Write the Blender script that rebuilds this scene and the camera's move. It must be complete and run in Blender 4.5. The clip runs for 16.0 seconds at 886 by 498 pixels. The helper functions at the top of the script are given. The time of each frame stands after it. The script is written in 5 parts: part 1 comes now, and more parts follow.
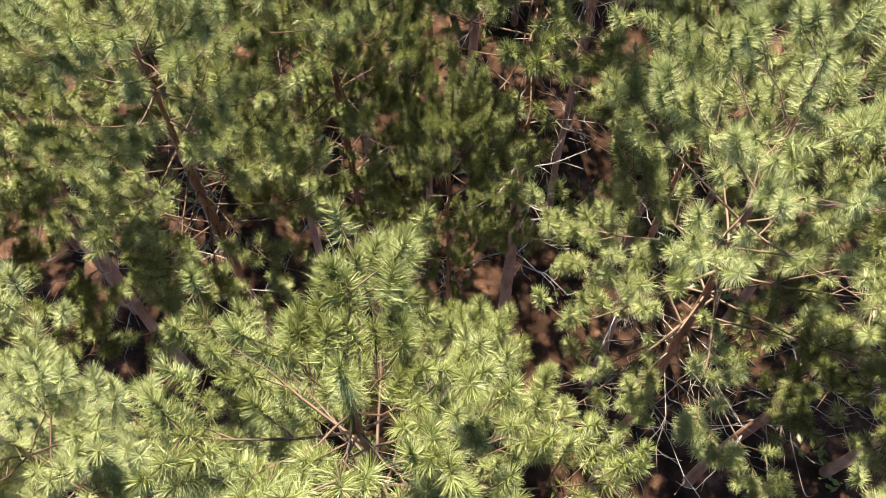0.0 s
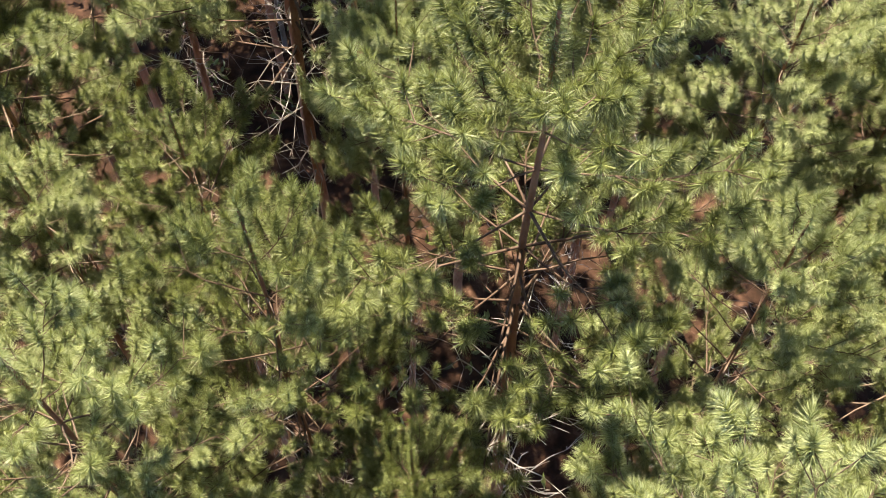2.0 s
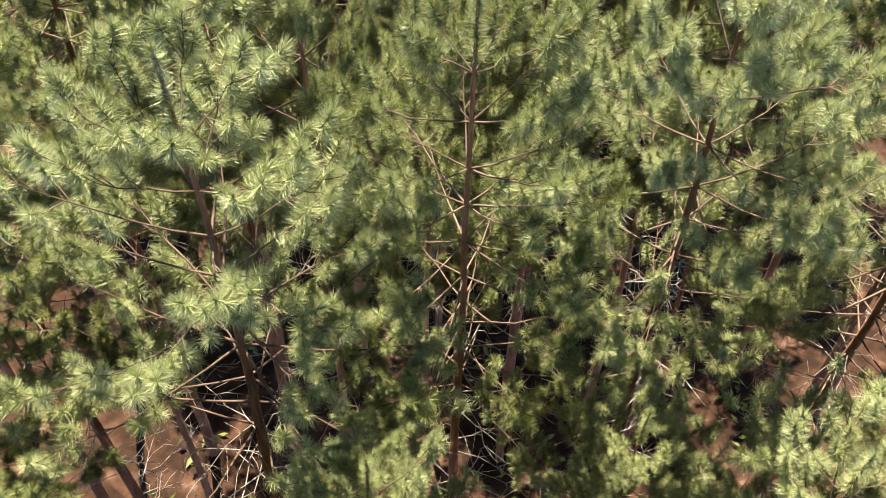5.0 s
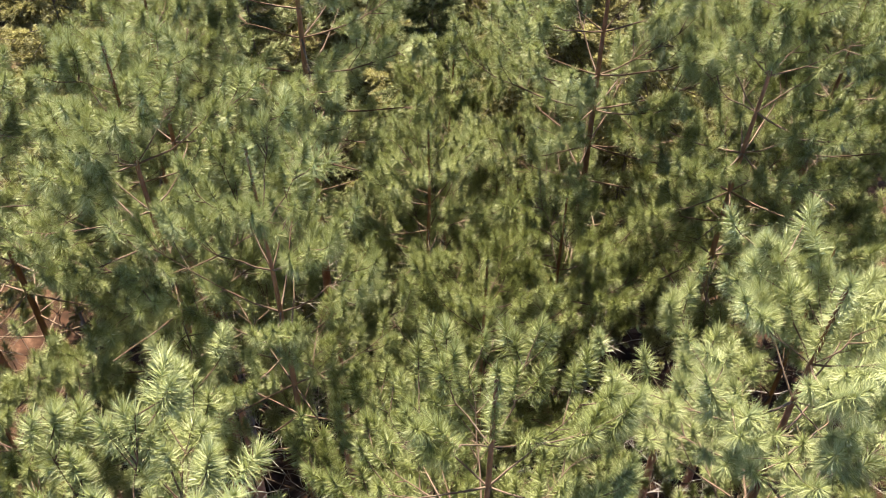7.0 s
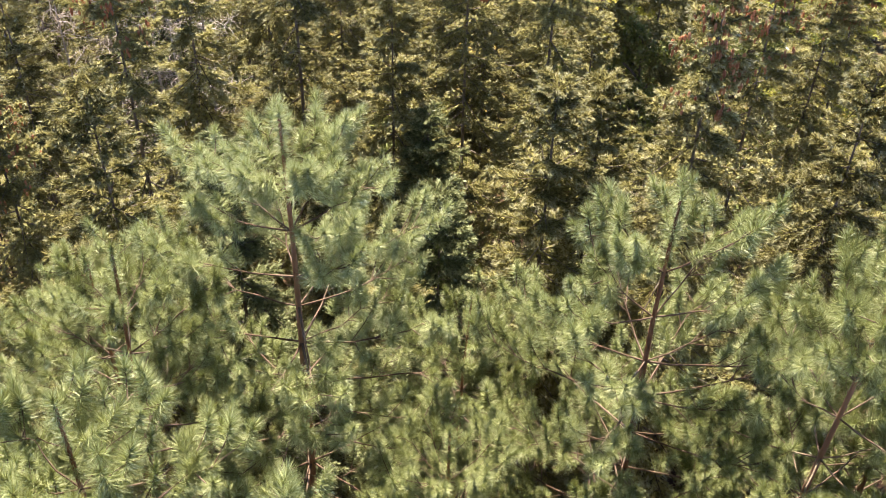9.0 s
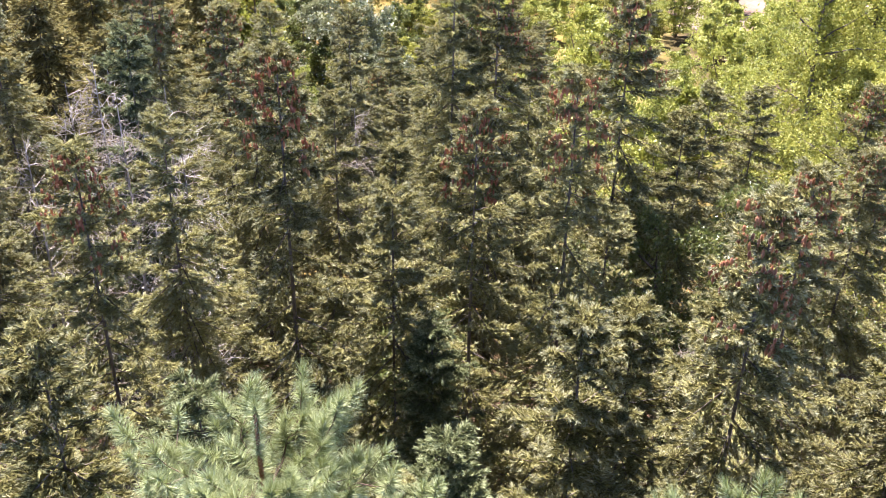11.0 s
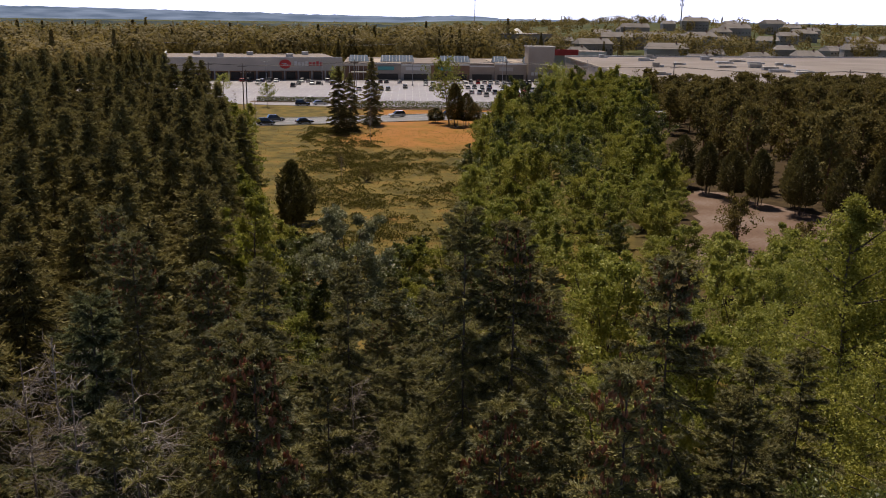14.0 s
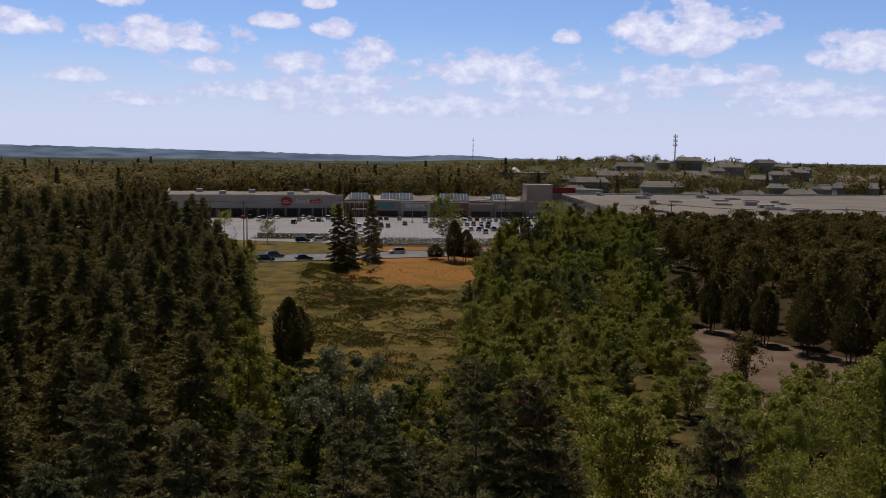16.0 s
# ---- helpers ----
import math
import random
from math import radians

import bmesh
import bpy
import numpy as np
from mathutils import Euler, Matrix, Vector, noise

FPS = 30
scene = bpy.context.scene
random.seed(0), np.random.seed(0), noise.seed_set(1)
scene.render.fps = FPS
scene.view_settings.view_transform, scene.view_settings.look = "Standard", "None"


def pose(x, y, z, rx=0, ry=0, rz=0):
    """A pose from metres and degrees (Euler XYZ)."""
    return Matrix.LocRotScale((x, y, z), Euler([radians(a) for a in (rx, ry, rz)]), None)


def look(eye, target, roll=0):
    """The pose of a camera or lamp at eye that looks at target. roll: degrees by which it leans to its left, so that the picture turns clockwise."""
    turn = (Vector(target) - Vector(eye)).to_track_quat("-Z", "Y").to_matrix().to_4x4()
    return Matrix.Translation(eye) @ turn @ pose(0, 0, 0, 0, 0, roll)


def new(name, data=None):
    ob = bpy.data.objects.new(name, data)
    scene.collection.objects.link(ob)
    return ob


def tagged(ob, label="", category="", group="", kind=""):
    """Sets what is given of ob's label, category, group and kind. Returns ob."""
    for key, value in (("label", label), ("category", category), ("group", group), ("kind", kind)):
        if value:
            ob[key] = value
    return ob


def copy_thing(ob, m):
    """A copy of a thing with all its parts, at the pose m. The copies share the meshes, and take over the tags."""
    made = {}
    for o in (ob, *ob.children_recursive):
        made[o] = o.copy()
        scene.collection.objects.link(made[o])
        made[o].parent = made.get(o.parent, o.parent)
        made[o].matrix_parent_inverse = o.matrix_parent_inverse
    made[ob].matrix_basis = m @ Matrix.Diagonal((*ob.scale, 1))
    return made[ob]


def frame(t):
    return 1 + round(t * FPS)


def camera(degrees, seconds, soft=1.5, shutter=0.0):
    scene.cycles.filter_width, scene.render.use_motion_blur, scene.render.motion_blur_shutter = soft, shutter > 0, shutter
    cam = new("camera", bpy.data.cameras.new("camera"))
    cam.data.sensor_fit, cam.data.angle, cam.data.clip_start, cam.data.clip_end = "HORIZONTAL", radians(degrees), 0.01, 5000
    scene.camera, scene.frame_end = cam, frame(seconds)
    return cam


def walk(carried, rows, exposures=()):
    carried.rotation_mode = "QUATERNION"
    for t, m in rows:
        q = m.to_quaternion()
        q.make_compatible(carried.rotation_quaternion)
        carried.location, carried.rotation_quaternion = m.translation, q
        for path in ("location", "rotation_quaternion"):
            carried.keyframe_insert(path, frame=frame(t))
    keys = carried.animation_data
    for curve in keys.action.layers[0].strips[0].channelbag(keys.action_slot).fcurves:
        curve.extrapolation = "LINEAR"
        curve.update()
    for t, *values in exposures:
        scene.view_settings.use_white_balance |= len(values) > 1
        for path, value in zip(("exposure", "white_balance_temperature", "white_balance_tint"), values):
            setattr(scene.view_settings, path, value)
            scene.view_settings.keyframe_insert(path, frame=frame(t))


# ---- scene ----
# A slow flight forward over a pine plantation, rising tilt, towards a spruce wood, a heath and a shopping centre.
cam = camera(51.4, 16.0, soft=0.95)
walk(cam, [
    (0, pose(0, 0, 25, 27, -0, 0)),
    (0.5, pose(0.114, 0.619, 25.091, 28.5, 0.04, 0.13)),
    (1, pose(0.251, 1.224, 25.234, 30, 0.04, 0.36)),
    (1.5, pose(0.353, 1.874, 25.353, 31.8, 0.09, 0.49)),
    (2, pose(0.422, 2.556, 25.42, 33.3, 0.04, 0.58)),
    (2.5, pose(0.462, 3.195, 25.496, 34.9, -0.05, 0.76)),
    (3, pose(0.49, 3.842, 25.608, 36.4, -0.36, 0.94)),
    (3.5, pose(0.485, 4.532, 25.748, 37.59, -0.77, 1.07)),
    (4, pose(0.467, 5.26, 25.889, 38.48, -1.04, 1.16)),
    (6.3, pose(0.475, 8.426, 26.492, 43.2, -0, 0)),
    (6.5, pose(0.462, 8.738, 26.561, 43.8, 0.07, -0.07)),
    (7, pose(0.325, 9.541, 26.801, 44.9, -0.15, -0.28)),
    (7.5, pose(0.175, 10.352, 26.979, 46.3, -0.44, -0.55)),
    (8, pose(-0.05, 11.043, 27.028, 48.31, -1.02, -1.1)),
    (8.5, pose(-0.125, 11.716, 27.06, 50.51, -1.1, -1.17)),
    (9, pose(-0.2, 12.346, 27.12, 52.62, -1.18, -1.38)),
    (9.5, pose(-0.225, 12.968, 27.207, 54.82, -1.11, -1.45)),
    (12, pose(-0.35, 15.965, 27.174, 66.53, -0.84, -1.88)),
    (12.5, pose(-0.338, 16.566, 27.173, 68.92, -0.76, -1.82)),
    (13, pose(-0.363, 17.177, 27.198, 71.32, -0.62, -1.82)),
    (13.5, pose(-0.4, 17.76, 27.198, 73.63, -0.7, -1.89)),
    (14, pose(-0.463, 18.396, 27.178, 75.83, -0.7, -1.89)),
    (14.5, pose(-0.5, 19.006, 27.167, 78.03, -0.7, -1.89)),
    (15, pose(-0.538, 19.634, 27.156, 80.13, -0.77, -1.96)),
    (15.5, pose(-0.588, 20.191, 27.148, 82.23, -0.77, -1.96)),
    (16, pose(-0.613, 20.765, 27.121, 84.23, -0.77, -1.96)),
], exposures=[(0, 2.3, 6900, 10), (4.5, 2.3, 6900, 10), (8.0, 2.38, 6900, 13), (9.6, 2.52, 6600, 17), (12.2, 2.4, 5500, 23), (12.8, 2.05, 5650, 22), (13.5, 0.85, 6800, 18), (14.0, -0.15, 6900, 18), (14.6, -0.7, 6900, 17), (16.0, -1.0, 6700, 14)])

# ---- light ----
SUN_AZ, SUN_EL = radians(-14), radians(63)          # azimuth from +y towards +x
sun_way = Vector((math.sin(SUN_AZ) * math.cos(SUN_EL), math.cos(SUN_AZ) * math.cos(SUN_EL), math.sin(SUN_EL)))
sun = new("sun", bpy.data.lights.new("sun", "SUN"))
sun.data.energy, sun.data.angle, sun.data.color = 5.0, radians(0.6), (1.0, 0.93, 0.80)
sun.matrix_basis = look(sun_way * 100, (0, 0, 0))

CLOUDS = [  # azimuth, elevation, half width, half height in degrees
    (-22.6, 6.9, 2.6, 1.0), (-24.0, 8.8, 1.0, 0.9), (-17.4, 8.8, 1.7, 0.8), (-14.6, 6.5, 4.9, 1.1), (-12.5, 5.0, 2.0, 0.6),
    (-8.2, 7.8, 1.4, 0.7), (-5.8, 9.1, 1.3, 0.6), (-4.8, 7.4, 1.4, 0.7), (-6.9, 5.3, 2.2, 0.8), (-2.7, 5.7, 1.9, 1.4),
    (4.9, 5.0, 5.4, 1.3), (16.2, 7.2, 4.8, 1.8), (9.4, 7.2, 0.9, 0.5), (17.0, 4.8, 5.2, 0.8), (26.2, 5.8, 3.4, 1.4),
    (1.2, 2.9, 12.0, 0.9), (24.5, 2.9, 7.0, 0.9), (-9.6, 3.6, 5.0, 0.8),
    (-20.0, 4.2, 2.2, 0.6), (-4.5, 4.1, 4.5, 0.8), (10.5, 3.9, 6.5, 0.8), (22.5, 3.9, 4.5, 0.7), (-16.5, 3.0, 3.5, 0.5)]


def make_world():
    world = bpy.data.worlds.new("sky")
    scene.world = world
    world.use_nodes = True
    nt = world.node_tree
    nt.nodes.clear()
    N, L = nt.nodes.new, nt.links.new

    def m(op, a, b=None, c=None):
        n = N("ShaderNodeMath")
        n.operation = op
        for i, v in enumerate((a, b, c)):
            if v is None:
                continue
            if isinstance(v, (int, float)):
                n.inputs[i].default_value = v
            else:
                L(v, n.inputs[i])
        return n.outputs[0]

    sky = N("ShaderNodeTexSky")
    sky.sky_type, sky.sun_disc = "NISHITA", False
    sky.sun_elevation, sky.sun_rotation = SUN_EL, SUN_AZ
    sky.air_density, sky.dust_density, sky.ozone_density = 1.0, 0.6, 1.6
    geo = N("ShaderNodeTexCoord")
    sep = N("ShaderNodeSeparateXYZ")
    L(geo.outputs["Generated"], sep.inputs[0])
    az = m("MULTIPLY", m("ARCTAN2", sep.outputs[0], sep.outputs[1]), 57.2958)
    el = m("MULTIPLY", m("ARCSINE", sep.outputs[2]), 57.2958)
    comb = N("ShaderNodeCombineXYZ")
    L(az, comb.inputs[0]), L(m("MULTIPLY", el, 1.5), comb.inputs[1])
    noises = []
    for scale, detail in ((0.55, 7.0), (0.12, 4.0), (0.9, 5.0)):
        n = N("ShaderNodeTexNoise")
        n.inputs["Scale"].default_value, n.inputs["Detail"].default_value = scale, detail
        n.inputs["Roughness"].default_value = 0.58
        L(comb.outputs[0], n.inputs["Vector"])
        noises.append(n.outputs["Fac"])
    field = None
    for a, e, w, h in CLOUDS:
        w, h = w * 1.05, h * 1.15
        da = m("MULTIPLY", m("SUBTRACT", az, a), 1 / w)
        de = m("MULTIPLY", m("SUBTRACT", el, e), 1 / h)
        # flat bases: falls faster downward
        de = m("MULTIPLY", de, m("MULTIPLY_ADD", m("LESS_THAN", de, 0.0), 0.7, 1.0))
        f = m("SUBTRACT", 1.0, m("ADD", m("MULTIPLY", da, da), m("MULTIPLY", de, de)))
        field = f if field is None else m("MAXIMUM", field, f)
    field = m("MAXIMUM", field, -1.2)
    soft_field = field
    # clouds go on all round the sky
    around = m("MULTIPLY", m("SUBTRACT", noises[1], 0.66), 9.0)
    away = m("GREATER_THAN", m("MAXIMUM", m("SUBTRACT", m("ABSOLUTE", az), 30.0), m("SUBTRACT", el, 11.0)), 0.0)
    field = m("MAXIMUM", field, m("SUBTRACT", m("MULTIPLY", m("ADD", around, 2.0), away), 2.0))
    field = m("ADD", field, m("MULTIPLY", m("SUBTRACT", noises[0], 0.5), 4.2))
    ramp = N("ShaderNodeMapRange")
    ramp.interpolation_type = "SMOOTHSTEP"
    ramp.inputs["From Min"].default_value, ramp.inputs["From Max"].default_value = -0.05, 0.6
    L(field, ramp.inputs["Value"])
    haze = N("ShaderNodeMapRange")
    haze.interpolation_type = "SMOOTHSTEP"
    haze.inputs["From Min"].default_value, haze.inputs["From Max"].default_value = 8.0, 0.0
    haze.inputs["To Max"].default_value = 0.85
    L(el, haze.inputs["Value"])
    tone = N("ShaderNodeMapRange")
    tone.inputs["From Min"].default_value, tone.inputs["From Max"].default_value = 0.3, 2.2
    L(m("ADD", m("MULTIPLY", m("ADD", field, soft_field), 0.5), m("MULTIPLY", m("SUBTRACT", noises[2], 0.5), 4.5)), tone.inputs["Value"])
    cloud = N("ShaderNodeMix")
    cloud.data_type = "RGBA"
    cloud.inputs[6].default_value, cloud.inputs[7].default_value = (15.8, 17.6, 25.0, 1), (26.8, 28.0, 31.0, 1)
    L(tone.outputs[0], cloud.inputs[0])
    blue = N("ShaderNodeMix")
    blue.data_type = "RGBA"
    blue.inputs[7].default_value = (18.0, 20.2, 27.6, 1)
    clear = N("ShaderNodeMix")
    clear.data_type, clear.blend_type = "RGBA", "MULTIPLY"
    clear.inputs[0].default_value = 1.0
    L(sky.outputs[0], clear.inputs[6])
    rise = N("ShaderNodeMapRange")
    rise.interpolation_type = "SMOOTHSTEP"
    rise.inputs["From Min"].default_value, rise.inputs["From Max"].default_value = 6.0, 32.0
    L(el, rise.inputs["Value"])
    shift = N("ShaderNodeMix")
    shift.data_type = "RGBA"
    shift.inputs[6].default_value, shift.inputs[7].default_value = (1.85, 2.35, 3.4, 1), (0.5, 0.5, 0.48, 1)
    L(rise.outputs[0], shift.inputs[0]), L(shift.outputs[2], clear.inputs[7])
    L(haze.outputs[0], blue.inputs[0]), L(clear.outputs[2], blue.inputs[6])
    both = N("ShaderNodeMix")
    both.data_type = "RGBA"
    L(m("MULTIPLY", ramp.outputs[0], m("SUBTRACT", 1.0, m("MULTIPLY", haze.outputs[0], 0.55))), both.inputs[0])
    L(blue.outputs[2], both.inputs[6]), L(cloud.outputs[2], both.inputs[7])
    bg = N("ShaderNodeBackground")
    bg.inputs["Strength"].default_value = 0.068
    out = N("ShaderNodeOutputWorld")
    # the sky is brighter on the sun's side
    lean = N("ShaderNodeMapRange")
    lean.interpolation_type = "SMOOTHSTEP"
    lean.inputs["From Min"].default_value, lean.inputs["From Max"].default_value = -0.7, 0.75
    lean.inputs["To Min"].default_value, lean.inputs["To Max"].default_value = 0.4, 1.0
    L(sep.outputs[1], lean.inputs["Value"])
    fall = N("ShaderNodeVectorMath")
    fall.operation = "SCALE"
    L(both.outputs[2], fall.inputs[0]), L(lean.outputs[0], fall.inputs["Scale"])
    L(fall.outputs[0], bg.inputs["Color"]), L(bg.outputs[0], out.inputs["Surface"])


make_world()


# ---- materials ----
def material(name, colours, rough=0.8, scale=3.0, fine=40.0, bump=0.3, metal=0.0, leafy=0.0, island=False, spec=0.3, stretch=(1, 1, 1)):
    """Two scales of noise run through a ramp of colours; leafy adds light that passes through."""
    mat = bpy.data.materials.new(name)
    mat.use_nodes = True
    nt = mat.node_tree
    nt.nodes.clear()
    N, L = nt.nodes.new, nt.links.new
    tc = N("ShaderNodeTexCoord")
    mp = N("ShaderNodeMapping")
    mp.inputs["Scale"].default_value = stretch
    L(tc.outputs["Object"], mp.inputs["Vector"])
    big, small = N("ShaderNodeTexNoise"), N("ShaderNodeTexNoise")
    for n, s, d in ((big, scale, 4.0), (small, fine, 3.0)):
        n.inputs["Scale"].default_value, n.inputs["Detail"].default_value = s, d
        L(mp.outputs[0], n.inputs["Vector"])
    add = N("ShaderNodeMath")
    add.operation = "MULTIPLY_ADD"
    add.inputs[1].default_value = 0.45
    L(small.outputs["Fac"], add.inputs[0])
    info = N("ShaderNodeObjectInfo")
    rnd = N("ShaderNodeMath")
    rnd.operation = "MULTIPLY_ADD"
    rnd.inputs[1].default_value = 0.3
    L(info.outputs["Random"], rnd.inputs[0])
    if island:
        geo = N("ShaderNodeNewGeometry")
        mix = N("ShaderNodeMath")
        mix.operation = "MULTIPLY_ADD"
        mix.inputs[1].default_value = 0.5
        L(geo.outputs["Random Per Island"], mix.inputs[0])
        half = N("ShaderNodeMath")
        half.operation = "MULTIPLY"
        half.inputs[1].default_value = 0.5
        L(big.outputs["Fac"], half.inputs[0])
        L(half.outputs[0], mix.inputs[2])
        L(mix.outputs[0], rnd.inputs[2])
    else:
        L(big.outputs["Fac"], rnd.inputs[2])
    L(rnd.outputs[0], add.inputs[2])
    ramp = N("ShaderNodeValToRGB")
    els = ramp.color_ramp.elements
    k = len(colours)
    while len(els) < k:
        els.new(0.5)
    for i, c in enumerate(colours):
        els[i].position = 0.42 + 0.62 * i / max(1, k - 1) if k > 1 else 0.5
        els[i].color = (*c, 1)
    L(add.outputs[0], ramp.inputs[0])
    bsdf = N("ShaderNodeBsdfPrincipled")
    bsdf.inputs["Roughness"].default_value, bsdf.inputs["Metallic"].default_value = rough, metal
    bsdf.inputs["Specular IOR Level"].default_value = spec
    L(ramp.outputs[0], bsdf.inputs["Base Color"])
    if bump:
        bp = N("ShaderNodeBump")
        bp.inputs["Strength"].default_value, bp.inputs["Distance"].default_value = bump, 0.02
        L(small.outputs["Fac"], bp.inputs["Height"]), L(bp.outputs[0], bsdf.inputs["Normal"])
    out = N("ShaderNodeOutputMaterial")
    if leafy:
        tr = N("ShaderNodeBsdfTranslucent")
        L(ramp.outputs[0], tr.inputs["Color"])
        ms = N("ShaderNodeMixShader")
        ms.inputs[0].default_value = leafy
        L(bsdf.outputs[0], ms.inputs[1]), L(tr.outputs[0], ms.inputs[2]), L(ms.outputs[0], out.inputs["Surface"])
    else:
        L(bsdf.outputs[0], out.inputs["Surface"])
    return mat


M = {}
M["needle"] = material("pine_needles", [(0.0453, 0.05, 0.0104), (0.1158, 0.13, 0.027), (0.2014, 0.228, 0.0623), (0.3424, 0.37, 0.1766)], 0.5, 0.8, 6, 0, leafy=0.2, island=True, spec=0.6)
M["pine_bark"] = material("pine_bark", [(0.075, 0.035, 0.02), (0.17, 0.078, 0.043), (0.28, 0.145, 0.09)], 0.9, 5, 30, 0.8, stretch=(1, 1, 0.3))
M["twig"] = material("bare_twigs", [(0.09, 0.065, 0.05), (0.2, 0.16, 0.13), (0.4, 0.35, 0.31)], 0.8, 2, 20, 0.2)
M["limb"] = material("pine_limbs", [(0.045, 0.026, 0.016), (0.085, 0.05, 0.032), (0.16, 0.11, 0.08)], 0.85, 2, 20, 0.3)
M["spruce"] = material("spruce_needles", [(0.0458, 0.039, 0.0122), (0.0982, 0.0865, 0.0282), (0.1746, 0.1579, 0.0526), (0.2947, 0.2726, 0.108)], 0.7, 0.7, 5, 0, leafy=0.22, island=True, spec=0.15)
M["spruce_blue"] = material("blue_spruce_needles", [(0.045, 0.05, 0.0192), (0.095, 0.105, 0.04), (0.17, 0.185, 0.08)], 0.7, 0.7, 5, 0, leafy=0.25, island=True, spec=0.25)
# bough ends: young needles, with the light on the tips put into their colour
M["spruce_tip"] = material("spruce_lit_growth", [(0.0883, 0.0848, 0.0342), (0.1676, 0.1605, 0.0708), (0.2559, 0.2452, 0.1198), (0.3529, 0.3344, 0.194)], 0.65, 0.7, 5, 0, leafy=0.25, island=True, spec=0.2)
M["spruce_blue_tip"] = material("blue_spruce_lit_growth", [(0.1, 0.115, 0.048), (0.19, 0.21, 0.096), (0.29, 0.31, 0.16)], 0.65, 0.7, 5, 0, leafy=0.25, island=True, spec=0.2)
M["spruce_far"] = material("dark_spruce_needles", [(0.0647, 0.05, 0.0149), (0.1233, 0.0999, 0.0299), (0.1933, 0.163, 0.0517), (0.2925, 0.2552, 0.092)], 0.75, 0.25, 2, 0, leafy=0.3, island=True)
M["cone"] = material("spruce_cones", [(0.17, 0.055, 0.028), (0.29, 0.105, 0.05), (0.4, 0.18, 0.09)], 0.7, 4, 20, 0.2, island=True)
M["dark_bark"] = material("dark_bark", [(0.035, 0.026, 0.02), (0.085, 0.065, 0.05), (0.16, 0.13, 0.11)], 0.9, 4, 25, 0.8, stretch=(1, 1, 0.4))
M["leaf"] = material("green_leaves", [(0.0863, 0.0907, 0.0138), (0.1725, 0.1793, 0.0226), (0.2587, 0.2615, 0.0371), (0.3565, 0.3468, 0.0694)], 0.6, 0.5, 4, 0, leafy=0.32, island=True, spec=0.3)
M["leaf_light"] = material("yellow_green_leaves", [(0.1093, 0.1251, 0.0205), (0.1987, 0.2179, 0.0335), (0.2881, 0.3032, 0.0576), (0.3875, 0.3885, 0.0929)], 0.5, 0.4, 3, 0, leafy=0.35, island=True)
M["leaf_dark"] = material("deep_green_leaves", [(0.0289, 0.0375, 0.0075), (0.0618, 0.075, 0.0135), (0.1032, 0.12, 0.0225), (0.1573, 0.173, 0.045)], 0.38, 0.5, 4, 0, leafy=0.3, island=True, spec=0.5)
M["leaf_silver"] = material("silvery_willow_leaves", [(0.045, 0.05, 0.0144), (0.085, 0.095, 0.032), (0.15, 0.16, 0.068), (0.28, 0.29, 0.16)], 0.4, 0.6, 5, 0, leafy=0.25, island=True, spec=0.5)
M["leaf_far"] = material("town_tree_leaves", [(0.0672, 0.054, 0.016), (0.1288, 0.1, 0.03), (0.1904, 0.148, 0.046), (0.2576, 0.2, 0.07)], 0.7, 0.06, 0.4, 0, leafy=0.42)
M["leaf_brown"] = material("brownish_pine_needles", [(0.0521, 0.0399, 0.0098), (0.0994, 0.076, 0.0188), (0.156, 0.1238, 0.0313), (0.2183, 0.1806, 0.0556)], 0.8, 0.3, 2, 0, leafy=0.3, island=True)
M["cedar"] = material("cedar_sprays", [(0.0475, 0.0432, 0.013), (0.0898, 0.0787, 0.0233), (0.1474, 0.13, 0.0389)], 0.6, 0.5, 3, 0, leafy=0.25, island=True)
M["heath"] = material("heath_shrub_leaves", [(0.0581, 0.0549, 0.0112), (0.1018, 0.0944, 0.0192), (0.1502, 0.134, 0.0272), (0.2131, 0.1812, 0.0368)], 0.7, 0.3, 2, 0, leafy=0.2, island=True)
M["grass"] = material("meadow_grass_blades", [(0.118, 0.0937, 0.024), (0.1711, 0.1293, 0.0343), (0.2242, 0.1542, 0.0458), (0.2713, 0.1542, 0.0549)], 0.7, 0.06, 1, 0, leafy=0.5, island=True)
M["asphalt"] = material("asphalt", [(0.10, 0.10, 0.105), (0.14, 0.14, 0.145), (0.18, 0.18, 0.18)], 0.75, 0.15, 6, 0.1, spec=0.5)
M["lot"] = material("pale_worn_asphalt", [(0.1792, 0.1701, 0.1885), (0.2368, 0.2243, 0.2444), (0.2944, 0.2797, 0.299)], 0.6, 0.06, 3, 0.1, spec=0.5)
M["paint"] = material("road_paint", [(0.42, 0.42, 0.41), (0.52, 0.52, 0.5)], 0.6, 1, 10, 0)
M["concrete"] = material("concrete", [(0.28, 0.27, 0.25), (0.36, 0.35, 0.33), (0.43, 0.42, 0.4)], 0.85, 0.4, 8, 0.2)
M["sand"] = material("trodden_sand", [(0.085, 0.048, 0.03), (0.125, 0.076, 0.05), (0.16, 0.105, 0.077), (0.205, 0.155, 0.13)], 0.95, 0.13, 2.5, 0.5)
M["wall"] = material("beige_block_wall", [(0.28, 0.23, 0.18), (0.36, 0.3, 0.24), (0.43, 0.37, 0.31)], 0.85, 0.12, 3, 0.1)
M["wall_grey"] = material("grey_render_wall", [(0.3, 0.28, 0.255), (0.38, 0.36, 0.33), (0.45, 0.43, 0.4)], 0.85, 0.12, 3, 0.1)
